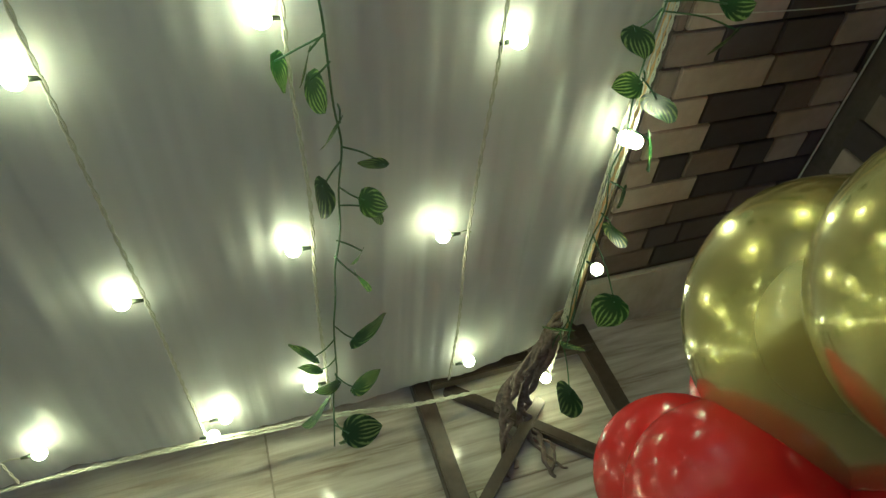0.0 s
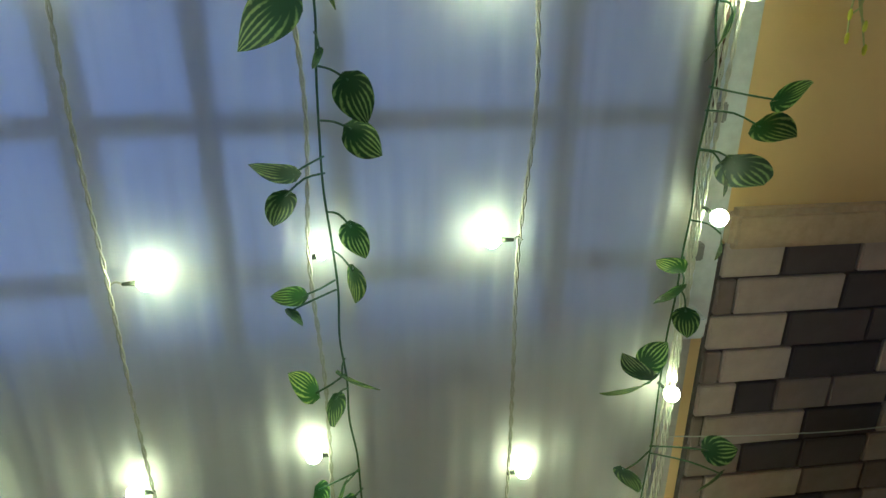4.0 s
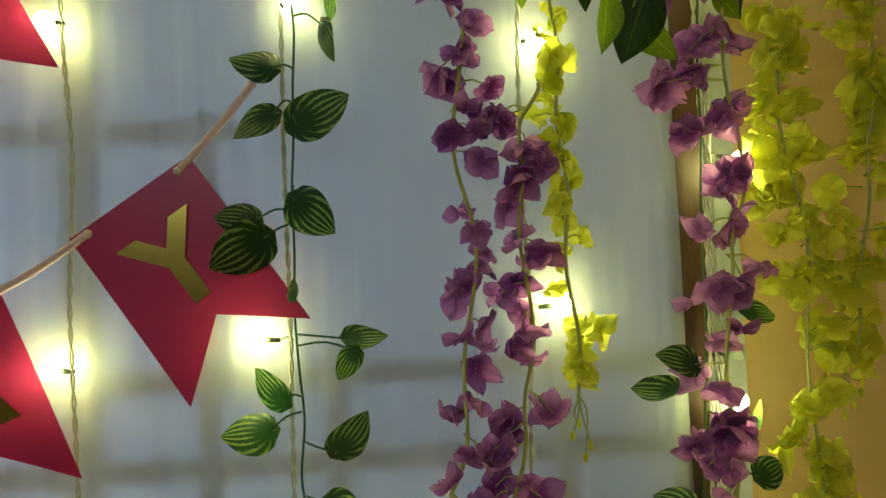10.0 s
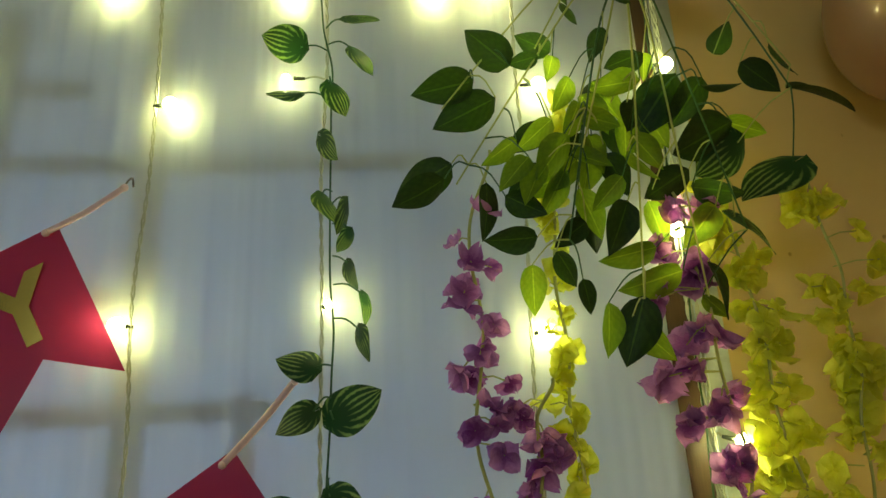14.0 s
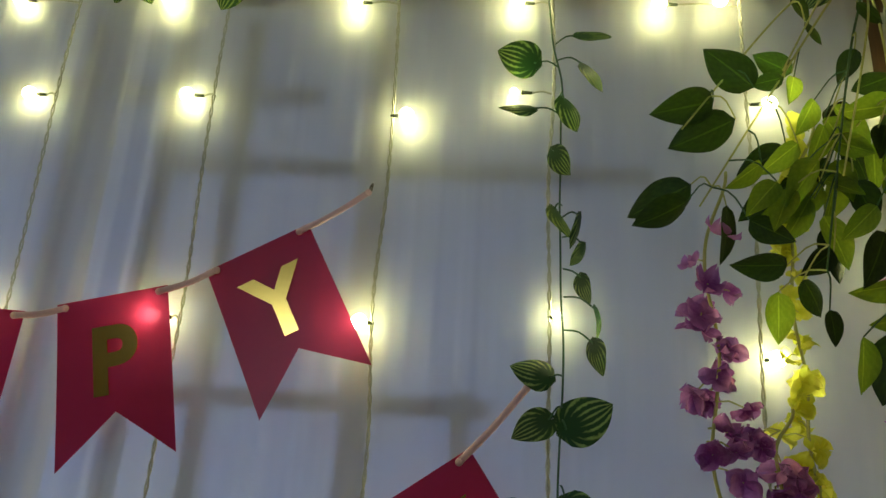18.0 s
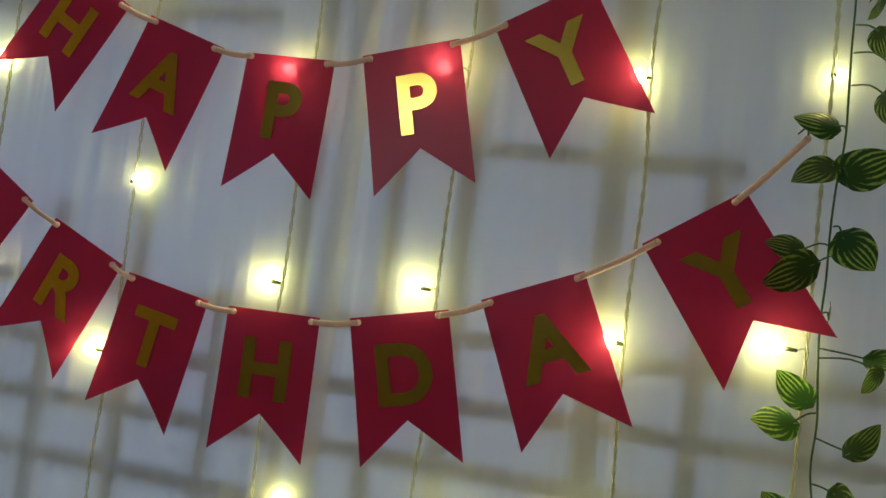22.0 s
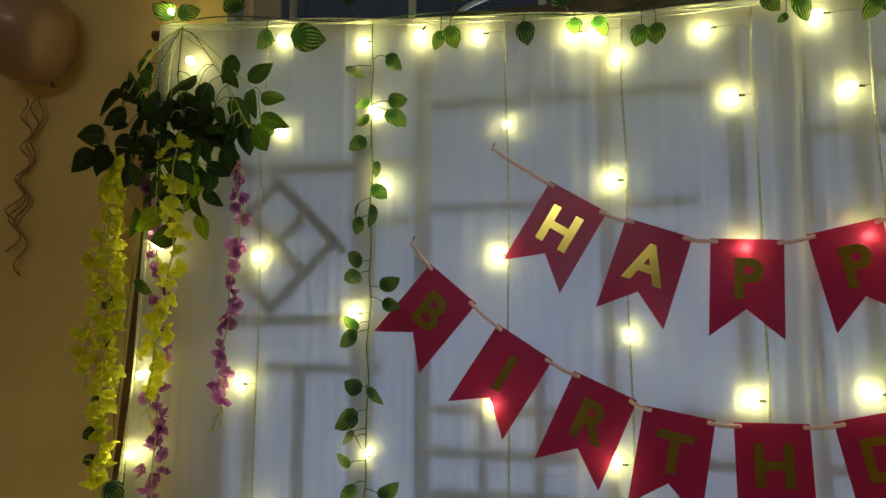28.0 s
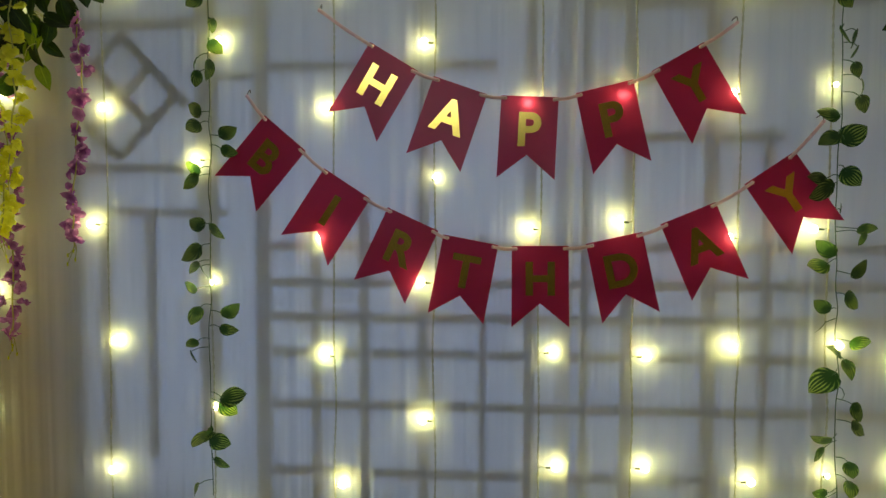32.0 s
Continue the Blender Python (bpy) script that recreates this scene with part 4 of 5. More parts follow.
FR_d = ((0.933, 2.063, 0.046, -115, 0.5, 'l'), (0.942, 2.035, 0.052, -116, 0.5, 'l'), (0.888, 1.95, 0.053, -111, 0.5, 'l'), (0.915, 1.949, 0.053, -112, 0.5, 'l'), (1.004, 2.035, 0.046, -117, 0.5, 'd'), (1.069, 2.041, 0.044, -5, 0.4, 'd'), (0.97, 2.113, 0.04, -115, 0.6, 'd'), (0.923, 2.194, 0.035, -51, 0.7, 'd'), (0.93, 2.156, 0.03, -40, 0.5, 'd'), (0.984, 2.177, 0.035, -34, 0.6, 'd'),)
FL_a = ((-1.295, 2.062, 0.088, 176), (-1.331, 2.036, 0.075, -140), (-1.278, 2.039, 0.073, -116), (-1.248, 2.153, 0.088, -161), (-1.236, 2.115, 0.065, -152), (-1.215, 2.142, 0.087, 129), (-1.189, 2.174, 0.049, 132), (-1.263, 2.185, 0.075, -47), (-1.132, 2.173, 0.072, -140), (-1.106, 2.174, 0.050, -140), (-1.068, 2.161, 0.056, -68), (-0.955, 2.161, 0.063, 33), (-0.935, 2.140, 0.068, -26), (-0.921, 2.080, 0.064, -22), (-0.937, 2.055, 0.065, -52), (-0.946, 2.143, 0.063, -84), (-1.002, 2.133, 0.076, -61), (-0.982, 2.216, 0.067, -126), (-1.007, 2.179, 0.051, -45), (-0.972, 2.078, 0.074, -78), (-1.009, 2.023, 0.058, -81), (-1.070, 2.101, 0.062, -123), (-1.144, 2.118, 0.067, -111), (-1.097, 2.127, 0.070, -118),)
FL_b = ((-1.195, 2.108, 0.067, -132), (-1.031, 2.106, 0.064, -134), (-1.008, 2.071, 0.068, -141), (-1.175, 2.058, 0.069, -134), (-1.231, 2.083, 0.073, -113), (-1.143, 1.999, 0.071, -151), (-1.140, 2.017, 0.054, -73), (-1.138, 1.953, 0.088, -149), (-1.109, 1.982, 0.053, -108), (-1.044, 1.985, 0.058, -25), (-1.217, 1.904, 0.070, -108), (-1.131, 1.890, 0.094, -156), (-1.093, 1.891, 0.052, -142), (-1.104, 1.842, 0.089, -176), (-1.069, 1.884, 0.060, -69), (-1.080, 1.930, 0.063, -64), (-1.159, 2.153, 0.079, -124), (-1.051, 2.128, 0.054, -66), (-0.985, 2.105, 0.050, -110), (-1.214, 1.996, 0.057, -105),)
TOP_a = ((0.128, 2.252, 0.043, -55), (0.258, 2.238, 0.039, -113), (0.269, 2.235, 0.030, -25), (0.409, 2.281, 0.035, -94), (0.621, 2.260, 0.029, -28), (0.689, 2.241, 0.025, 2), (0.812, 2.264, 0.032, -157), (0.835, 2.259, 0.038, -32), (0.978, 2.233, 0.031, -130), (0.071, 2.260, 0.034, -40), (-0.943, 2.287, 0.042, -143), (-0.550, 2.248, 0.033, -118), (-0.530, 2.252, 0.037, -65), (-0.379, 2.254, 0.038, -82), (-0.279, 2.253, 0.032, -94), (-0.236, 2.245, 0.035, -53), (-0.152, 2.225, 0.035, -108), (-0.126, 2.228, 0.036, -88), (0.106, 2.226, 0.017, -137), (-0.869, 2.273, 0.061, -11),)


def stem_x(path, z):
    """x of a hanging stem at height z."""
    for (xa, za), (xb, zb) in zip(path, path[1:]):
        if zb <= z <= za:
            return xa + (xb - xa) * (za - z) / max(1e-6, za - zb)
    return path[0][0] if z > path[0][1] else path[-1][0]


def vine(path, leaves, y, label, seed, depth=0.014, grow=0.92):
    rng = random.Random(seed)
    root = thing("ivy_vine", (path[-1][0], y, path[-1][1]), label, "ivy vine", "ivy vines on the backdrop")
    pts = []
    for (xa, za), (xb, zb) in zip(path, path[1:]):
        n = max(1, round((za - zb) / 0.05))
        pts += [(xa + (xb - xa) * k / n + rng.uniform(-0.003, 0.003), y + rng.uniform(-0.004, 0.004), za + (zb - za) * k / n) for k in range(n)]
    pts.append((path[-1][0], y, path[-1][1]))
    part("stem", tube("stem", smooth_path(pts, 5 * len(pts)), 0.0011, STEM, 6), root)
    for x, z, size, ang, *more in leaves:
        sx = stem_x(path, z)
        zn = z + (0.012 if z + 0.012 < path[0][1] else 0.0) * rng.uniform(0.2, 1.2)
        yb = more[1] if len(more) > 1 else y - depth * rng.uniform(0.5, 1.6)
        mid = ((sx + x) / 2, (y + yb) / 2 - 0.004, (zn + z) / 2 + rng.uniform(0.0, 0.006))
        part("petiole", tube("petiole", smooth_path([(sx, y, zn), mid, (x + 0.06 * size * math.cos(math.radians(ang)), yb, z + 0.06 * size * math.sin(math.radians(ang)))], 7), 0.0010, STEM, 5), root)
        # a leaf turned aside shows narrower
        wide = more[0] if more else 0.85
        yaw = rng.choice((-1, 1)) * math.acos(min(0.995, wide / 0.98))
        pale = rng.random() < (0.25 if wide < 0.5 else 0.10)
        foot = Vector((x + 0.10 * size * math.cos(math.radians(ang)), yb, z + 0.10 * size * math.sin(math.radians(ang))))
        part("leaf", rng.choice(PALE_MESHES if pale else IVY_MESHES), root, "", facing(foot, ang, size * grow, yaw, rng.uniform(-0.2, 0.2)))
    return root


vine([(0.655, 2.25), (0.668, 2.10), (0.674, 1.80), (0.668, 1.55), (0.672, 1.40), (0.682, 1.20), (0.684, 1.0), (0.694, 0.80), (0.708, 0.62), (0.69, 0.45), (0.681, 0.28), (0.668, 0.10), (0.664, 0.03)],
     V8_a + V8_b + V8_c + V8_d, -0.028, "long artificial ivy vine with striped heart leaves hanging on the curtain", 8)
vine([(1.056, 2.22), (1.050, 1.70), (1.040, 1.40), (1.032, 1.20), (1.036, 0.97), (1.028, 0.78), (1.032, 0.62), (1.036, 0.40), (1.034, 0.22), (1.020, 0.06)],
     VP_a + VP_b, -0.022, "artificial ivy vine with striped leaves tied along the wooden post", 9, 0.02, 0.84)
vine([(-0.700, 2.29), (-0.698, 2.0), (-0.698, 1.7), (-0.70, 1.4), (-0.706, 1.2), (-0.702, 0.9)],
     V2_a + V2_b, -0.028, "artificial ivy vine with striped heart leaves hanging on the curtain", 10)
LEFTPOST = [(-1.205, 2.30), (-1.245, 1.85), (-1.268, 1.55), (-1.30, 1.25), (-1.345, 0.85)]
rl = random.Random(21)
vine(LEFTPOST, [(stem_x(LEFTPOST, z) + s * 0.02, z, rl.uniform(0.035, 0.046), 180 * (s < 0) - s * rl.uniform(15, 50)) for z, s in
                ((2.27, -1), (2.24, -1), (2.20, -1), (1.74, 1), (1.70, -1), (1.62, -1), (1.50, -1), (1.42, -1), (1.36, -1), (1.31, 1), (1.27, 1), (1.21, -1), (1.18, -1), (1.10, -1))],
     -0.024, "artificial ivy vine with striped leaves tied along the leaning post", 11, 0.016)

# ivy along the crossbar: some leaves hang below it, some stand above it
bx = lambda x: 2.275 + 0.075 * max(0, -0.2 - x)
garland_root = thing("ivy_garland", (0, -0.01, 2.26), "artificial ivy garland wound along the backdrop crossbar", "ivy garland")
part("stem", tube("stem", smooth_path([(x, -0.008 + 0.012 * math.sin(9 * x), bx(x) + 0.012 * math.sin(11 * x + 1)) for x in np.linspace(-1.22, 1.14, 30)], 150), 0.0016, STEM, 6), garland_root)
rg = random.Random(31)
above = [(x, bx(x) + rg.uniform(0.0, 0.03), rg.uniform(0.038, 0.05), rg.choice((60, 90, 120, 150, 20))) for x in (1.13, 1.08, 1.0, 0.975, 0.92, 0.86, 0.76, 0.74, 0.60, 0.585, 0.55, 0.40, 0.375, 0.19, 0.155, 0.03, -0.30, -0.52, -0.75, -1.02, -1.15, -1.19)]
for x, z, size, ang in TOP_a + tuple(above):
    p = (x, -0.03 + rg.uniform(-0.012, 0.008), z)
    part("petiole", tube("petiole", smooth_path([(x + rg.uniform(-0.012, 0.012), -0.012, bx(x)), (x, -0.03, (z + bx(x)) / 2 + 0.004), p], 6), 0.0010, STEM, 5), garland_root)
    part("leaf", rg.choice(PALE_MESHES if rg.random() < 0.3 else IVY_MESHES), garland_root, "", facing(p, ang, size * 1.05, rg.uniform(-0.4, 0.4), rg.uniform(-0.4, 0.3)))


# ---- wisteria garlands ----
def wisteria(path, meshes, label, seed, size=0.035, step=0.0095, spread=0.013, gaps=0.12, y=-0.045, tail=True, spots=()):
    rng = random.Random(seed)
    pts = smooth_path([(x, y, z) for x, z in path], 60)
    root = thing("wisteria_garland", pts[-1], label, "flower garland", "silk wisteria garlands")
    part("stem", tube("stem", [p + Vector((0.003 * math.sin(k * 0.5), -0.007, 0)) for k, p in enumerate(pts)], 0.0017, STEM_PALE, 6), root)
    d, nxt = 0.0, 0.004
    for a, b in zip(pts, pts[1:]):
        d += (b - a).length
        while d > nxt and not spots:
            nxt += 1.1 * step * rng.uniform(0.6, 1.4) + (0.02 if rng.random() < gaps else 0)
            p = b + Vector((rng.gauss(0, spread), rng.uniform(-0.014, 0.010), rng.uniform(-0.006, 0.006)))
            m = Matrix.Translation(p) @ Euler((math.pi / 2 + rng.uniform(-0.9, 0.7), rng.uniform(-0.5, 0.5), rng.uniform(-0.7, 0.7))).to_matrix().to_4x4() @ Matrix.Rotation(rng.uniform(0, 6.28), 4, "Z") @ Matrix.Diagonal((size * rng.uniform(0.62, 1.0), size * rng.uniform(0.62, 1.0), size * 1.2, 1))
            part("blossom", rng.choice(meshes), root, "", m)
            part("pedicel", tube("pedicel", [b, (b + p) / 2 + Vector((0, 0, 0.003)), p], 0.0007, STEM_PALE, 4), root)
    for x, z, breadth in spots:
        b = min(pts, key=lambda q: abs(q.z - z - 0.01))
        n = 2 if breadth > 0.030 else 1
        size = breadth * (1.1, 0.88)[n - 1]
        for k in range(n):
            w = 2.1 * k + rng.uniform(0, 6.28)
            p = Vector((x + (n > 1) * 0.34 * breadth * math.cos(w), y + rng.uniform(-0.016, 0.008), z + (n > 1) * 0.26 * breadth * math.sin(w)))
            m = Matrix.Translation(p) @ Euler((math.pi / 2 + rng.choice((-1, 1)) * rng.uniform(0.3, 1.15), rng.uniform(-0.5, 0.5), rng.uniform(-0.8, 0.8))).to_matrix().to_4x4() @ Matrix.Rotation(rng.uniform(0, 6.28), 4, "Z") @ Matrix.Diagonal((size * rng.uniform(0.95, 1.25), size * rng.uniform(0.8, 1.1), size * 1.3, 1))
            part("blossom", rng.choice(meshes), root, "", m)
            part("pedicel", tube("pedicel", [b, (b + p) / 2 + Vector((0, 0, 0.004)), p], 0.0008, STEM_PALE, 4), root)
    if tail:
        e = pts[-1]
        for k in range(4):
            q = [e, e + Vector((rng.uniform(-0.008, 0.008), 0.003, -0.016)), e + Vector((rng.uniform(-0.016, 0.016), 0, -0.024 - 0.010 * k))]
            part("bud_twig", tube("bud_twig", smooth_path(q, 6), 0.0010, STEM_PALE, 5, 0.8), root)
            part("bud", pymesh("bud", *sphere_data(q[-1], 0.0022, 6, 4, 2.4), YELLOW), root)
    return root


# blossoms: x, z, breadth
WA = ((0.831, 1.912, 0.03), (0.799, 1.879, 0.022), (0.814, 1.858, 0.029), (0.835, 1.852, 0.021), (0.817, 1.83, 0.038), (0.803, 1.813, 0.029), (0.822, 1.794, 0.035), (0.827, 1.77, 0.029), (0.818, 1.765, 0.03), (0.808, 1.753, 0.032), (0.807, 1.746, 0.03), (0.844, 1.738, 0.03), (0.828, 1.706, 0.035), (0.82, 1.694, 0.033), (0.835, 1.67, 0.027), (0.815, 1.629, 0.024), (0.827, 1.611, 0.027), (0.837, 1.594, 0.021), (0.816, 1.575, 0.036), (0.81, 1.554, 0.03), (0.831, 1.529, 0.026), (0.818, 1.515, 0.033), (0.825, 1.49, 0.03), (0.82, 1.461, 0.024), (0.808, 1.445, 0.032), (0.825, 1.425, 0.033), (0.796, 1.398, 0.03),)
WB = ((0.86, 1.708, 0.033), (0.866, 1.689, 0.038), (0.881, 1.674, 0.027), (0.875, 1.661, 0.039), (0.857, 1.64, 0.036), (0.875, 1.595, 0.037), (0.867, 1.574, 0.034), (0.849, 1.555, 0.027), (0.868, 1.534, 0.027), (0.86, 1.525, 0.037), (0.86, 1.503, 0.033), (0.888, 1.46, 0.034), (0.847, 1.443, 0.027), (0.854, 1.428, 0.041), (0.836, 1.412, 0.036), (0.838, 1.387, 0.03), (0.867, 1.379, 0.037), (0.828, 1.373, 0.028), (0.83, 1.367, 0.043), (0.845, 1.351, 0.031), (0.836, 1.321, 0.032), (0.826, 1.314, 0.026), (0.853, 1.295, 0.029), (0.873, 1.282, 0.022), (0.858, 1.281, 0.024), (0.841, 1.262, 0.024), (0.879, 1.231, 0.027),)
WC = ((1.029, 1.918, 0.034), (1.057, 1.903, 0.037), (1.014, 1.878, 0.033), (1.017, 1.86, 0.03), (1.053, 1.837, 0.028), (1.031, 1.835, 0.05), (1.007, 1.812, 0.035), (1.058, 1.778, 0.032), (1.042, 1.773, 0.046), (1.009, 1.745, 0.033), (1.027, 1.742, 0.028), (1.007, 1.735, 0.042), (1.055, 1.722, 0.04), (1.035, 1.702, 0.039), (1.024, 1.685, 0.033), (1.069, 1.659, 0.036), (1.056, 1.642, 0.031), (1.045, 1.617, 0.042), (1.026, 1.605, 0.028), (1.069, 1.569, 0.037), (1.037, 1.545, 0.042), (1.018, 1.541, 0.028), (1.051, 1.51, 0.032), (1.026, 1.471, 0.043), (1.053, 1.433, 0.041), (1.029, 1.432, 0.037), (1.016, 1.41, 0.032), (1.033, 1.394, 0.032), (1.05, 1.366, 0.028),)
PUR, YEL = "hanging silk wisteria garland with purple blossoms", "hanging silk wisteria garland with lime-yellow blossoms"
wisteria([(0.842, 1.985), (0.826, 1.93), (0.812, 1.86), (0.826, 1.79), (0.808, 1.70), (0.826, 1.62), (0.818, 1.53), (0.812, 1.44), (0.800, 1.385)], PURPLE_MESHES, PUR, 41, spots=WA)
wisteria([(0.888, 1.74), (0.872, 1.70), (0.868, 1.63), (0.872, 1.51), (0.862, 1.43), (0.849, 1.34), (0.868, 1.27)], PURPLE_MESHES, PUR, 42, spots=WB)
wisteria([(1.035, 1.93), (1.047, 1.86), (1.056, 1.77), (1.066, 1.64), (1.052, 1.58), (1.046, 1.46), (1.050, 1.37)], PURPLE_MESHES, PUR, 43, y=-0.052, spots=WC)
wisteria([(-0.992, 2.0), (-0.985, 1.92), (-0.978, 1.84), (-0.995, 1.72), (-1.005, 1.60), (-1.014, 1.49)], PURPLE_MESHES, PUR, 44, 0.036, 0.013, 0.010)
wisteria([(-1.215, 2.03), (-1.20, 1.92), (-1.165, 1.76), (-1.160, 1.55), (-1.157, 1.35), (-1.168, 1.27)], PURPLE_MESHES, PUR, 45, 0.036, 0.014, 0.011)
wisteria([(0.945, 2.05), (0.91, 1.95), (0.906, 1.82), (0.909, 1.70), (0.912, 1.58), (0.918, 1.46)], YELLOW_MESHES, YEL, 46, 0.035, 0.0108, 0.010, y=-0.034)
wisteria([(1.085, 1.95), (1.112, 1.83), (1.116, 1.72), (1.134, 1.58), (1.132, 1.42), (1.150, 1.28), (1.154, 1.22)], YELLOW_MESHES, YEL, 47, 0.043, 0.0070, 0.017, y=-0.035)
wisteria([(1.205, 1.97), (1.222, 1.88), (1.225, 1.78), (1.214, 1.68), (1.198, 1.56), (1.186, 1.48)], YELLOW_MESHES, YEL, 48, 0.045, 0.0066, 0.017, y=-0.02)
wisteria([(-1.10, 2.04), (-1.104, 1.95), (-1.098, 1.84), (-1.104, 1.75), (-1.125, 1.62), (-1.143, 1.50)], YELLOW_MESHES, YEL, 49, 0.042, 0.0105, 0.017, y=-0.10)
wisteria([(-1.285, 2.03), (-1.305, 1.95), (-1.292, 1.80), (-1.290, 1.63), (-1.296, 1.45), (-1.290, 1.32)], YELLOW_MESHES, YEL, 50, 0.042, 0.0085, 0.019)
wisteria([(-1.33, 1.98), (-1.355, 1.87), (-1.366, 1.75), (-1.386, 1.60), (-1.384, 1.54)], YELLOW_MESHES, YEL, 51, 0.038, 0.010, 0.017, y=0.01)


# ---- leafy corner bunches ----
def bunch(crown, leaves, centre, rx, rz, count, label, seed, y0, y1, stems, lit_zone, share):
    rng = random.Random(seed)
    root = thing("foliage_bunch", crown, label, "artificial foliage", "leafy bunches at the upper corners")
    cr = Vector(crown)
    ends = [Vector(s) for s in stems]
    mains = []
    for e in ends:
        mid = cr.lerp(e, 0.5) + Vector((rng.uniform(-0.015, 0.015), -0.025, 0.02))
        line = smooth_path([cr, cr.lerp(e, 0.2) + Vector((0, -0.02, 0.004)), mid, e], 20)
        mains.append(line)
        part("stem", tube("stem", line, 0.0018, STEM_PALE if rng.random() < 0.6 else STEM, 6, 0.5), root)
    spots = [(x, z, s, a, -0.08 + rng.uniform(-0.02, 0.02), *more) for x, z, s, a, *more in leaves]
    for _ in range(count):
        th, rr = rng.uniform(0, 6.28), rng.random() ** 0.6
        x, z = centre[0] + rx * rr * math.cos(th), centre[1] + rz * rr * math.sin(th)
        spots.append((x, z, rng.uniform(0.045, 0.062), -90 + rng.gauss(0, 50) + 60 * (x - centre[0]) / rx, rng.uniform(y0, y1)))
    for x, z, size, ang, y, *more in spots:
        p = Vector((x, y, z))
        a = math.radians(ang)
        best = min((q for line in mains for q in line[6:]), key=lambda q: (q - p - Vector((0, 0, 0.02))).length)
        part("petiole", tube("petiole", smooth_path([best, best.lerp(p, 0.5) + Vector((0, -0.006, 0.008)), p], 6), 0.0010, STEM_PALE if rng.random() < 0.55 else STEM, 5, 0.7), root)
        # a share of the leaves in this area takes the bulb-lit colour
        pale = lit_zone[0] < x < lit_zone[1] and z < lit_zone[2] and rng.random() < share
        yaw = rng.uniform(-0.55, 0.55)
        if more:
            # leaves with a given turn, and a lit or shaded colour
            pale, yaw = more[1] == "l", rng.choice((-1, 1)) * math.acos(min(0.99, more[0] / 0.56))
        kinds = IVY_MESHES if more and more[1] == "s" else LIT_MESHES if pale else FICUS_MESHES
        part("leaf", rng.choice(kinds), root, "", facing(p, ang, size * 1.02, yaw, rng.uniform(-0.2, 0.2)))
    return root


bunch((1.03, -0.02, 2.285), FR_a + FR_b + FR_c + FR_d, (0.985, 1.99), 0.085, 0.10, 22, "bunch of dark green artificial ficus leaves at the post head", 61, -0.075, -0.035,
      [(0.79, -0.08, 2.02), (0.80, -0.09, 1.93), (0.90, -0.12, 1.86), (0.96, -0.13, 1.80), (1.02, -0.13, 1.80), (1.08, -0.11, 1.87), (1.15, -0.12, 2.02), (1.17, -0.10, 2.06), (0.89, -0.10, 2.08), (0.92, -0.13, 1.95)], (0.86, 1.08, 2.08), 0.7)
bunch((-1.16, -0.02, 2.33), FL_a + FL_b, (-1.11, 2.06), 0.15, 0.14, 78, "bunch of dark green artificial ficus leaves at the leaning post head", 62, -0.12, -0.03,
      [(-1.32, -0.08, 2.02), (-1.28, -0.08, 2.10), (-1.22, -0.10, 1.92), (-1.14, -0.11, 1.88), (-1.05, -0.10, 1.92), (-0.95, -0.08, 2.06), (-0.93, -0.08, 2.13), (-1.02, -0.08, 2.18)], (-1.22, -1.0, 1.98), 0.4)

# ---- lights along the posts, the crossbar and the hem ----
post_r = thing("string_light", (1.062, -0.016, 0.06), "string of warm white ball bulbs taped along the wooden post", "string lights", "light strands of the backdrop")
for k in range(3):
    for me in twisted(smooth_path([(1.064 - 0.012 * (2.26 - z) + 0.004 * k + 0.003 * math.sin(9 * z + k), -0.004 - 0.003 * k, z) for z in np.linspace(2.26, 0.05, 18)], 260)):
        part("wire", me, post_r)
# the bulb at z 0.566 is an extra, added to widen its neighbour's glow
for x, z in ((1.068, 2.11), (1.05, 1.90), (1.086, 1.672), (1.072, 1.446), (1.061, 1.216), (1.065, 1.006), (1.045, 0.800), (1.050, 0.558), (1.034, 0.566), (1.058, 0.332), (1.03, 0.06)):
    bulb_on(post_r, (min(1.064, x - 0.012), -0.010, z + 0.008), (x, -0.024, z))
post_l = thing("string_light", (-1.33, -0.016, 0.9), "string of warm white ball bulbs taped along the leaning post", "string lights", "light strands of the backdrop")
for k in range(3):
    for me in twisted(smooth_path([(-1.195 + 0.0775 * (z - 2.30) + 0.004 * k + 0.003 * math.sin(9 * z + k), -0.008 - 0.003 * k, z) for z in np.linspace(2.30, 0.60, 14)], 200)):
        part("wire", me, post_l)
for x, z in ((-1.135, 2.246), (-1.17, 2.03), (-1.20, 1.826), (-1.222, 1.54), (-1.238, 1.37), (-1.29, 1.07), (-1.31, 0.85)):
    bulb_on(post_l, (x - 0.014, -0.012, z + 0.006), (x, -0.022, z))
top_cable = thing("light_cable", (0, -0.004, 2.25), "bundle of clear wires along the backdrop crossbar", "cable")
for k in range(4):
    for me in twisted(smooth_path([(x, -0.012 - 0.003 * k, bx(x) - 0.006 - 0.005 * k + 0.004 * math.sin(13 * x + 2 * k)) for x in np.linspace(-1.2, 1.12, 28)], 320)):
        part("wire", me, top_cable)
for x in (0.375, 0.075, -1.19):
    bulb_on(top_cable, (x, -0.014, bx(x) + 0.002), (x, -0.02, bx(x) + 0.018))
for x in (0.865, -0.24, -0.60):
    bulb_on(top_cable, (x + 0.02, -0.014, bx(x) - 0.02), (x, -0.018, bx(x) - 0.045))
hem_cable = thing("light_cable", (0.6, -0.014, 0.05), "white twisted lighting wires drooping along the curtain hem", "cable")
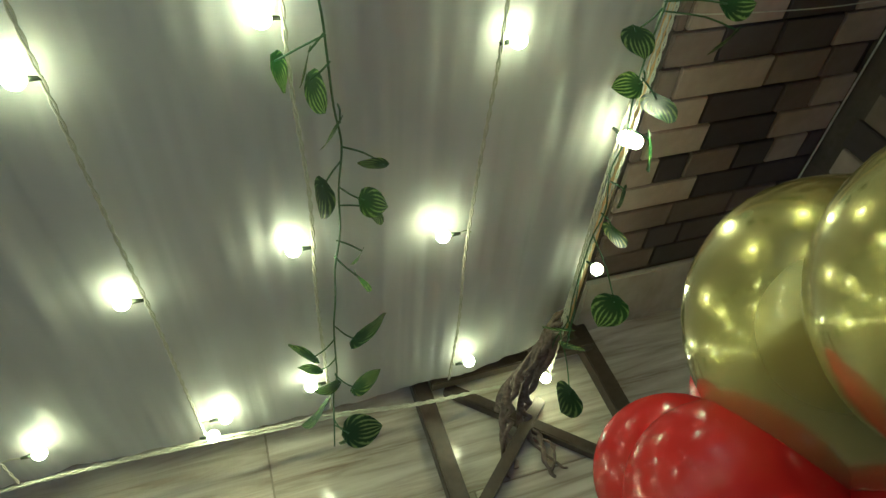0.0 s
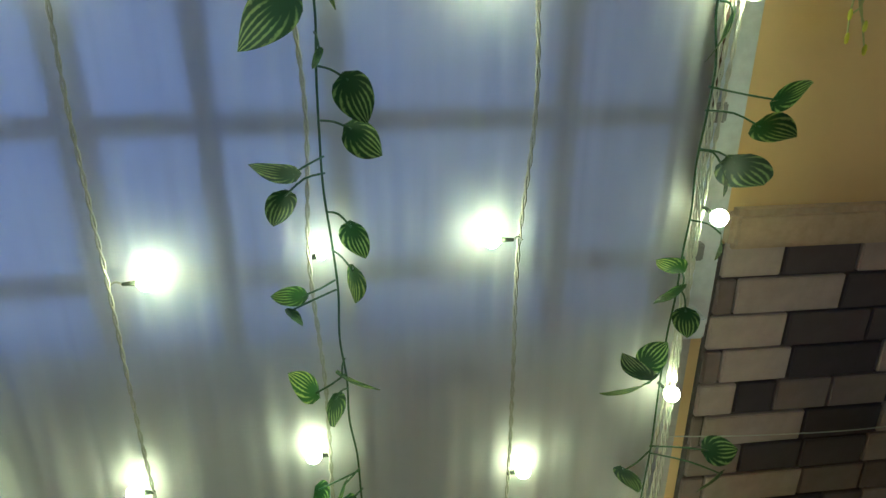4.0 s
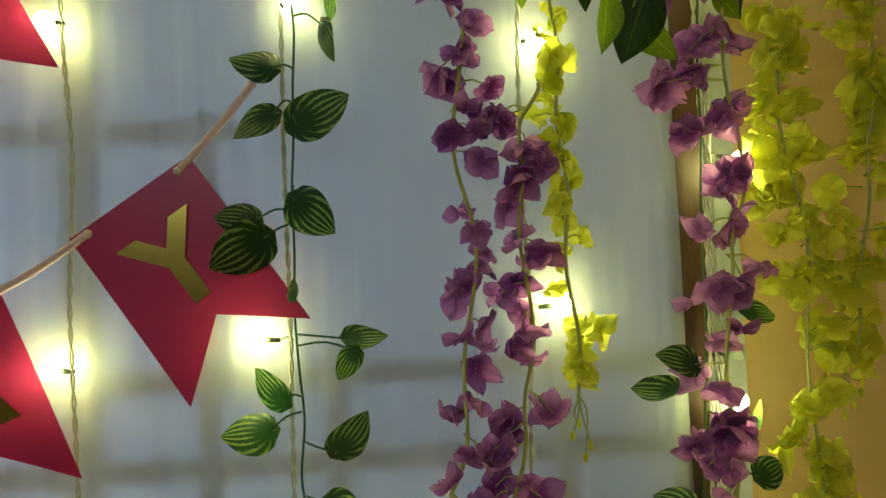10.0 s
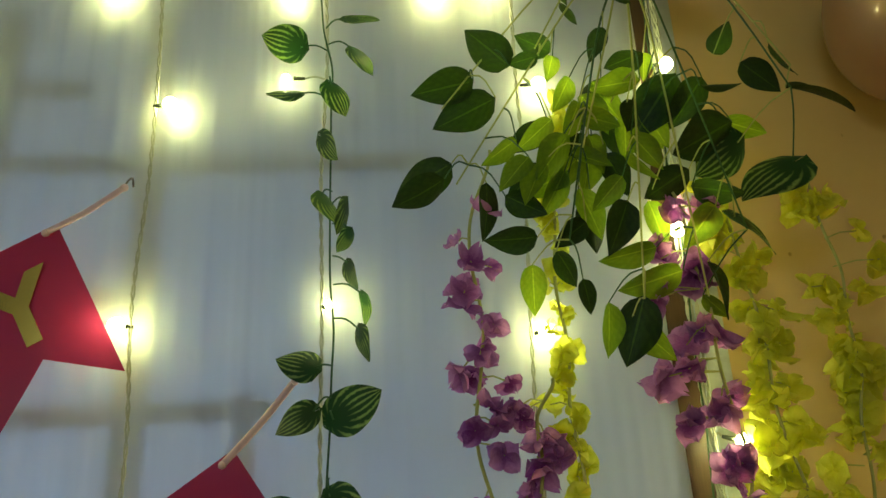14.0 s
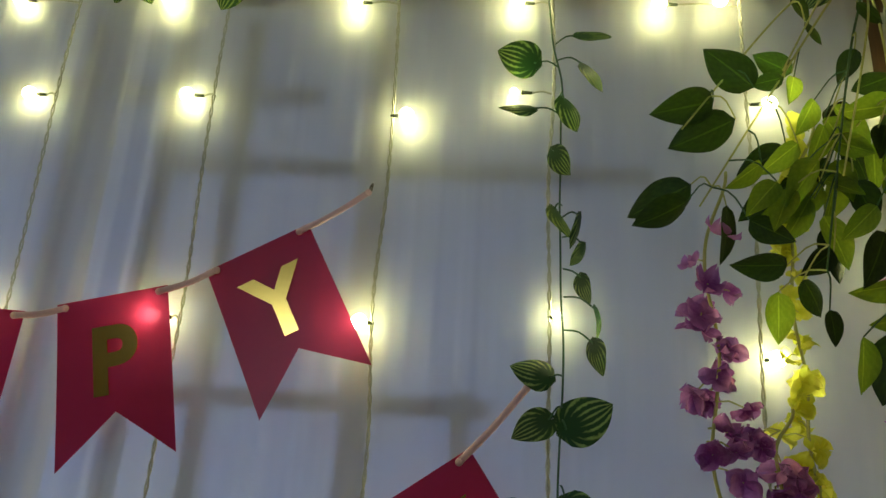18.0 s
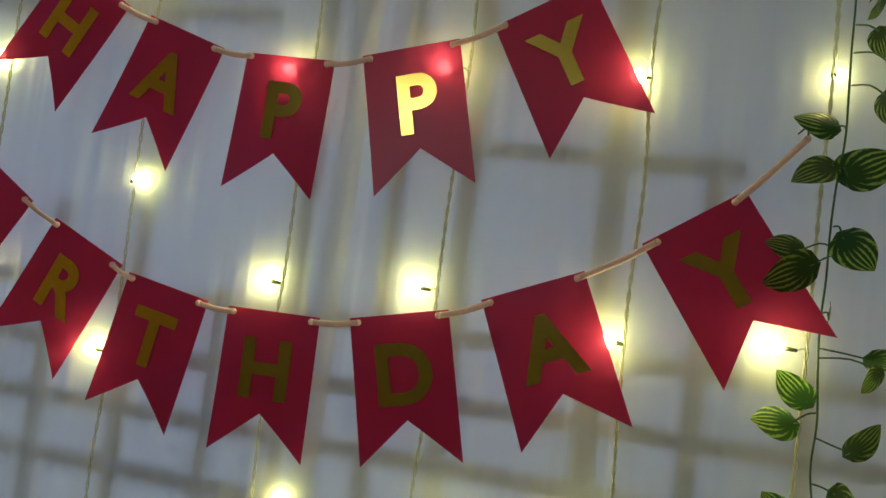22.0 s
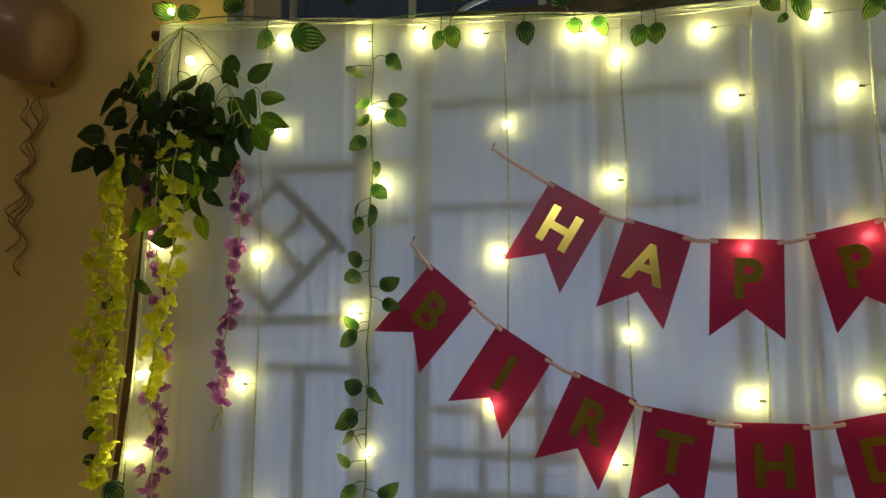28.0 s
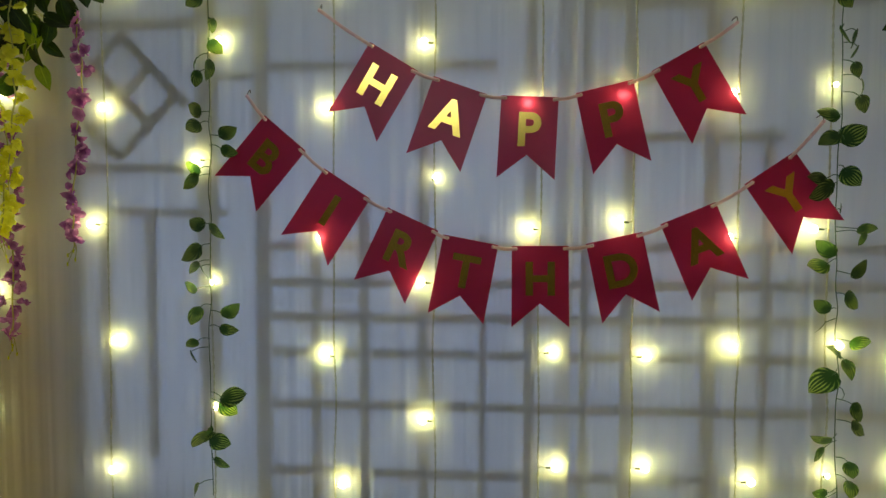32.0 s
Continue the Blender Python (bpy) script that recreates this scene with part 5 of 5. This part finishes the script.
for k in range(2):
    for me in twisted(smooth_path([(x, -0.016 - 0.003 * k, z + 0.004 * k * math.sin(8 * x)) for x, z in ((-1.3, 0.12), (-0.8, 0.128), (-0.3, 0.13), (0.1, 0.125), (0.30, 0.132), (0.476, 0.126), (0.58, 0.115), (0.67, 0.108), (0.80, 0.075), (0.92, 0.062), (1.05, 0.045 + 0.01 * k))], 380), 0.0012, 0.0014):
        part("wire", me, hem_cable)
for x, z in ((0.50, 0.138),):
    bulb_on(hem_cable, (x - 0.02, -0.018, z), (x, -0.022, z + 0.004))

# twisted cloth that ties the curtain to the post foot
knot = thing("cloth_tie", (0.95, -0.08, 0.0), "brown twisted cloth strips knotted at the curtain corner", "cloth tie")
for k, line in enumerate(([(1.045, 0.004, 0.20), (1.005, -0.02, 0.15), (0.965, -0.035, 0.10), (0.945, -0.06, 0.05), (0.935, -0.10, 0.016), (0.920, -0.145, 0.014)],
                          [(1.050, 0.0, 0.17), (1.010, -0.03, 0.12), (0.985, -0.045, 0.07), (0.975, -0.075, 0.022), (0.992, -0.115, 0.016), (0.997, -0.165, 0.014)],
                          [(1.030, -0.01, 0.185), (0.990, -0.028, 0.125), (0.950, -0.038, 0.085), (0.940, -0.050, 0.055)])):
    mid = smooth_path(line, 60)
    for s in range(3):
        pts = []
        for q, p in enumerate(mid):
            w = q * 0.30 + s * 2.094 + 0.8 * math.sin(q * 0.17 + k)
            loose = 1.0 + max(0, q - 46) * 0.05
            fray = 0.0035 * noise.noise((q * 0.23, s * 3.1, k * 1.7))
            pts.append(p + Vector((0.0080 * loose * math.cos(w) + fray, 0.0055 * math.sin(w), 0.0060 * math.sin(w + 0.6) + fray)))
        part("strip", tube("strip", [(p.x, p.y, max(p.z, 0.008)) for p in pts], 0.0074, ROPE, 7, 0.7, 0.38), knot)

# ---- balloons ----
def balloon_data(c, r, down):
    """A blown balloon: pear-shaped towards its knot."""
    c, down = Vector(c), Vector(down).normalized()
    q = Vector((0, 0, -1)).rotation_difference(down)
    vs, fs = [], []
    seg, rings = 40, 26
    for i in range(rings + 1):
        th = math.pi * i / rings
        for k in range(seg):
            ph = 2 * math.pi * k / seg
            z, s = math.cos(th), math.sin(th)
            if z < 0:
                z, s = z * 1.16, s * (1 - 0.05 * z * z)
            vs.append(c + q @ Vector((s * math.cos(ph) * r, s * math.sin(ph) * r, z * r)))
    for i in range(rings):
        for k in range(seg):
            k2 = (k + 1) % seg
            fs.append([i * seg + k, (i + 1) * seg + k, (i + 1) * seg + k2, i * seg + k2])
    tip = c + down * r * 1.15
    kv, kf = tube_data([tip, tip + down * 0.008, tip + down * 0.016], 0.004, 8, 2.0)
    return join_data((vs, fs), (kv, kf))


col = thing("balloon_column", (1.12, -0.42, 0), "column of gold and red balloons on a thin stand in the corner", "balloons")
part("pole", tube("pole", [(1.12, -0.42, 0.0), (1.12, -0.42, 0.72)], 0.006, STEEL, 8), col, "thin stand pole")
part("base_plate", pymesh("base_plate", *tube_data([(1.12, -0.42, 0.0), (1.12, -0.42, 0.012)], 0.10, 24), STEEL, False), col, "round stand foot")
for nm, c, r, dn, mat in (("gold_balloon", (1.058, -0.334, 0.592), 0.126, (0.3, 0.9, -0.15), GOLDBAL), ("gold_balloon", (1.026, -0.410, 0.742), 0.112, (0.3, 0.3, -1), GOLDBAL),
                          ("red_balloon", (0.936, -0.406, 0.499), 0.084, (0.9, -0.2, -0.3), REDBAL), ("red_balloon", (0.936, -0.356, 0.446), 0.074, (0.8, 0.2, -0.4), REDBAL), ("red_balloon", (1.065, -0.475, 0.490), 0.100, (0.5, 0.5, -0.2), REDBAL),
                          ("red_balloon", (1.185, -0.297, 0.759), 0.103, (-0.4, -0.6, -0.5), REDBAL), ("red_balloon", (1.13, -0.30, 0.40), 0.100, (0, -0.8, -0.3), REDBAL)):
    vs, fs = balloon_data(c, r, dn)
    part(nm, pymesh(nm, vs, fs, mat), col, "shiny gold chrome latex balloon" if "gold" in nm else "glossy red latex balloon")


def wall_balloon(c, r, curls, label):
    root = thing("wall_balloon", (c[0], WALL_Y, c[2]), label, "balloon", "balloons on the wall")
    down = (0.1, 0.6, -0.7)
    vs, fs = balloon_data(c, r, down)
    part("skin", pymesh("skin", vs, fs, ROSEBAL), root)
    tip = Vector(c) + Vector(down).normalized() * r * 1.17
    part("knot", tube("knot", [tip, tip + Vector((0.001, 0.002, -0.006)), tip + Vector((0.002, 0.004, -0.014))], 0.004, ROSEBAL, 8, 1.8), root)
    for k in range(curls):
        pts = []
        for i in range(60):
            u = i / 59
            w = 26 * u + 2 * k
            pts.append((c[0] - 0.085 + 0.02 * k + (0.010 + 0.012 * u) * math.cos(w) + 0.02 * math.sin(4 * u + k), WALL_Y - 0.022 + 0.008 * math.sin(w), c[2] - r * 1.15 - u * (0.34 + 0.06 * k)))
        part("curled_ribbon", tube("curled_ribbon", pts, 0.003, CURL, 6, 1.0, 0.25), root)
    return root


wall_balloon((1.425, -0.030, 2.205), 0.117, 0, "dull rose-brown balloon on the ochre wall")
wall_balloon((-1.60, -0.025, 2.365), 0.117, 3, "dull rose-brown balloon on the wall with curled copper ribbon")

# thin white string hanging in the room's corner, and one across the dado
cord = thing("cord", (1.50, 0.08, 0.3), "thin white cord hanging in the brick corner", "cord")
part("strand", tube("strand", smooth_path([(1.500, 0.078, 0.30), (1.503, 0.080, 0.45), (1.500, 0.078, 0.65), (1.502, 0.08, 0.95), (1.500, 0.078, 1.4)], 40), 0.0016, WIRE, 5), cord)
part("strand", tube("strand", smooth_path([(1.10, 0.074, 0.660), (1.22, 0.076, 0.648), (1.38, 0.078, 0.640), (1.50, 0.078, 0.645)], 24), 0.0009, WIRE, 5), cord)

# ---- pieces of the walls and the floor ----
@functools.lru_cache(None)
def brick_box(L, tone):
    vs, fs = box_data(-L / 2, L / 2, -0.004, 0.004, -0.0239, 0.0239, 0.0014)
    return pymesh("brick", vs, fs, BRICK[tone], False)


SIZES = (0.066, 0.088, 0.118, 0.144)
rb = random.Random(91)
PITCH, B0, GAP = 0.0517, 0.908, 0.0040
# first bricks of each course beside the window, from the ledge down: right-hand joint and tone
COURSES = [
    [(1.148, "L"), (1.229, "L"), (1.33, "D")],
    [(1.173, "M"), (1.320, "L"), (1.41, "D")],
    [(1.253, "L"), (1.370, "D")],
    [(1.172, "M"), (1.270, "L"), (1.400, "D")],
    [(1.202, "L"), (1.259, "D"), (1.340, "M"), (1.43, "M")],
    [(1.163, "M"), (1.312, "L"), (1.430, "D")],
    [(1.148, "L"), (1.228, "M"), (1.320, "D"), (1.42, "D")],
    [(1.180, "M"), (1.331, "L"), (1.430, "M")],
    [(1.245, "L"), (1.375, "D"), (1.44, "M")],
    [(1.165, "M"), (1.270, "L"), (1.390, "D")],
    [(1.202, "L"), (1.255, "D"), (1.345, "M")],
    [(1.290, "L"), (1.400, "D")],
]
solid("wall_dado", box("wall_dado", WIN_R + 0.02, EAST - 0.001, WALL_Y - 0.006, WALL_Y - 0.001, 0.0, 0.925, GROUT, 0), "dark grout bed of the faux brick dado", "wall", "structure")
dado_n = bpy.data.objects["wall_dado"]
dado_e = solid("wall_dado", box("wall_dado", EAST - 0.006, EAST - 0.001, -1.0, WALL_Y - 0.007, 0.0, 0.925, GROUT, 0), "dark grout bed of the faux brick dado", "wall", "structure")
for row in range(15):
    z = B0 - PITCH * row
    x = WIN_R + 0.021
    course = list(COURSES[row]) if row < len(COURSES) else []
    while x < EAST - 0.03:
        if course:
            end, tone = course.pop(0)
        else:
            end, tone = min(x + rb.choice(SIZES), EAST - 0.006), rb.choice("DDML")
        if end - x > 0.012:
            L = round(end - x - GAP, 3)
            part("brick", brick_box(L, tone), dado_n, "", Matrix.Translation((x + L / 2 + GAP / 2, WALL_Y - 0.009 - rb.uniform(0, 0.002), z)))
        x = max(x, end)
    y = WALL_Y - 0.02 - rb.uniform(0, 0.06)
    while y > -0.95:
        L = rb.choice(SIZES)
        part("brick", brick_box(L, rb.choice("DDMML")), dado_e, "", Matrix.Translation((EAST - 0.009 - rb.uniform(0, 0.002), y - L / 2, z)) @ Matrix.Rotation(math.pi / 2, 4, "Z"))
        y -= L + GAP
solid("baseboard", box("baseboard", WIN_R + 0.02, EAST - 0.007, WALL_Y - 0.018, WALL_Y - 0.007, 0.0, 0.148, TILE, 0.002), "streaked brown tile skirting", "baseboard", "structure")
solid("baseboard", box("baseboard", EAST - 0.018, EAST - 0.007, -1.0, WALL_Y - 0.02, 0.0, 0.148, TILE, 0.002), "streaked brown tile skirting", "baseboard", "structure")
TILES = {}
for j in range(-11, 1):
    for i in range(-6, 3):
        x0 = max(0.86 + 0.6 * i + 0.3 * (j % 2) - 0.2985, WEST)
        x1 = min(0.86 + 0.6 * i + 0.3 * (j % 2) + 0.2985, EAST)
        w = round(x1 - x0, 3)
        if w < 0.02:
            continue
        if w not in TILES:
            TILES[w] = pymesh("tile", *box_data(-w / 2, w / 2, -0.1485, 0.1485, -0.006, 0.0, 0.0012), TILE, False)
        part("tile", TILES[w], fl, "", Matrix.Translation(((x0 + x1) / 2, 0.3 * j, 0.0)))
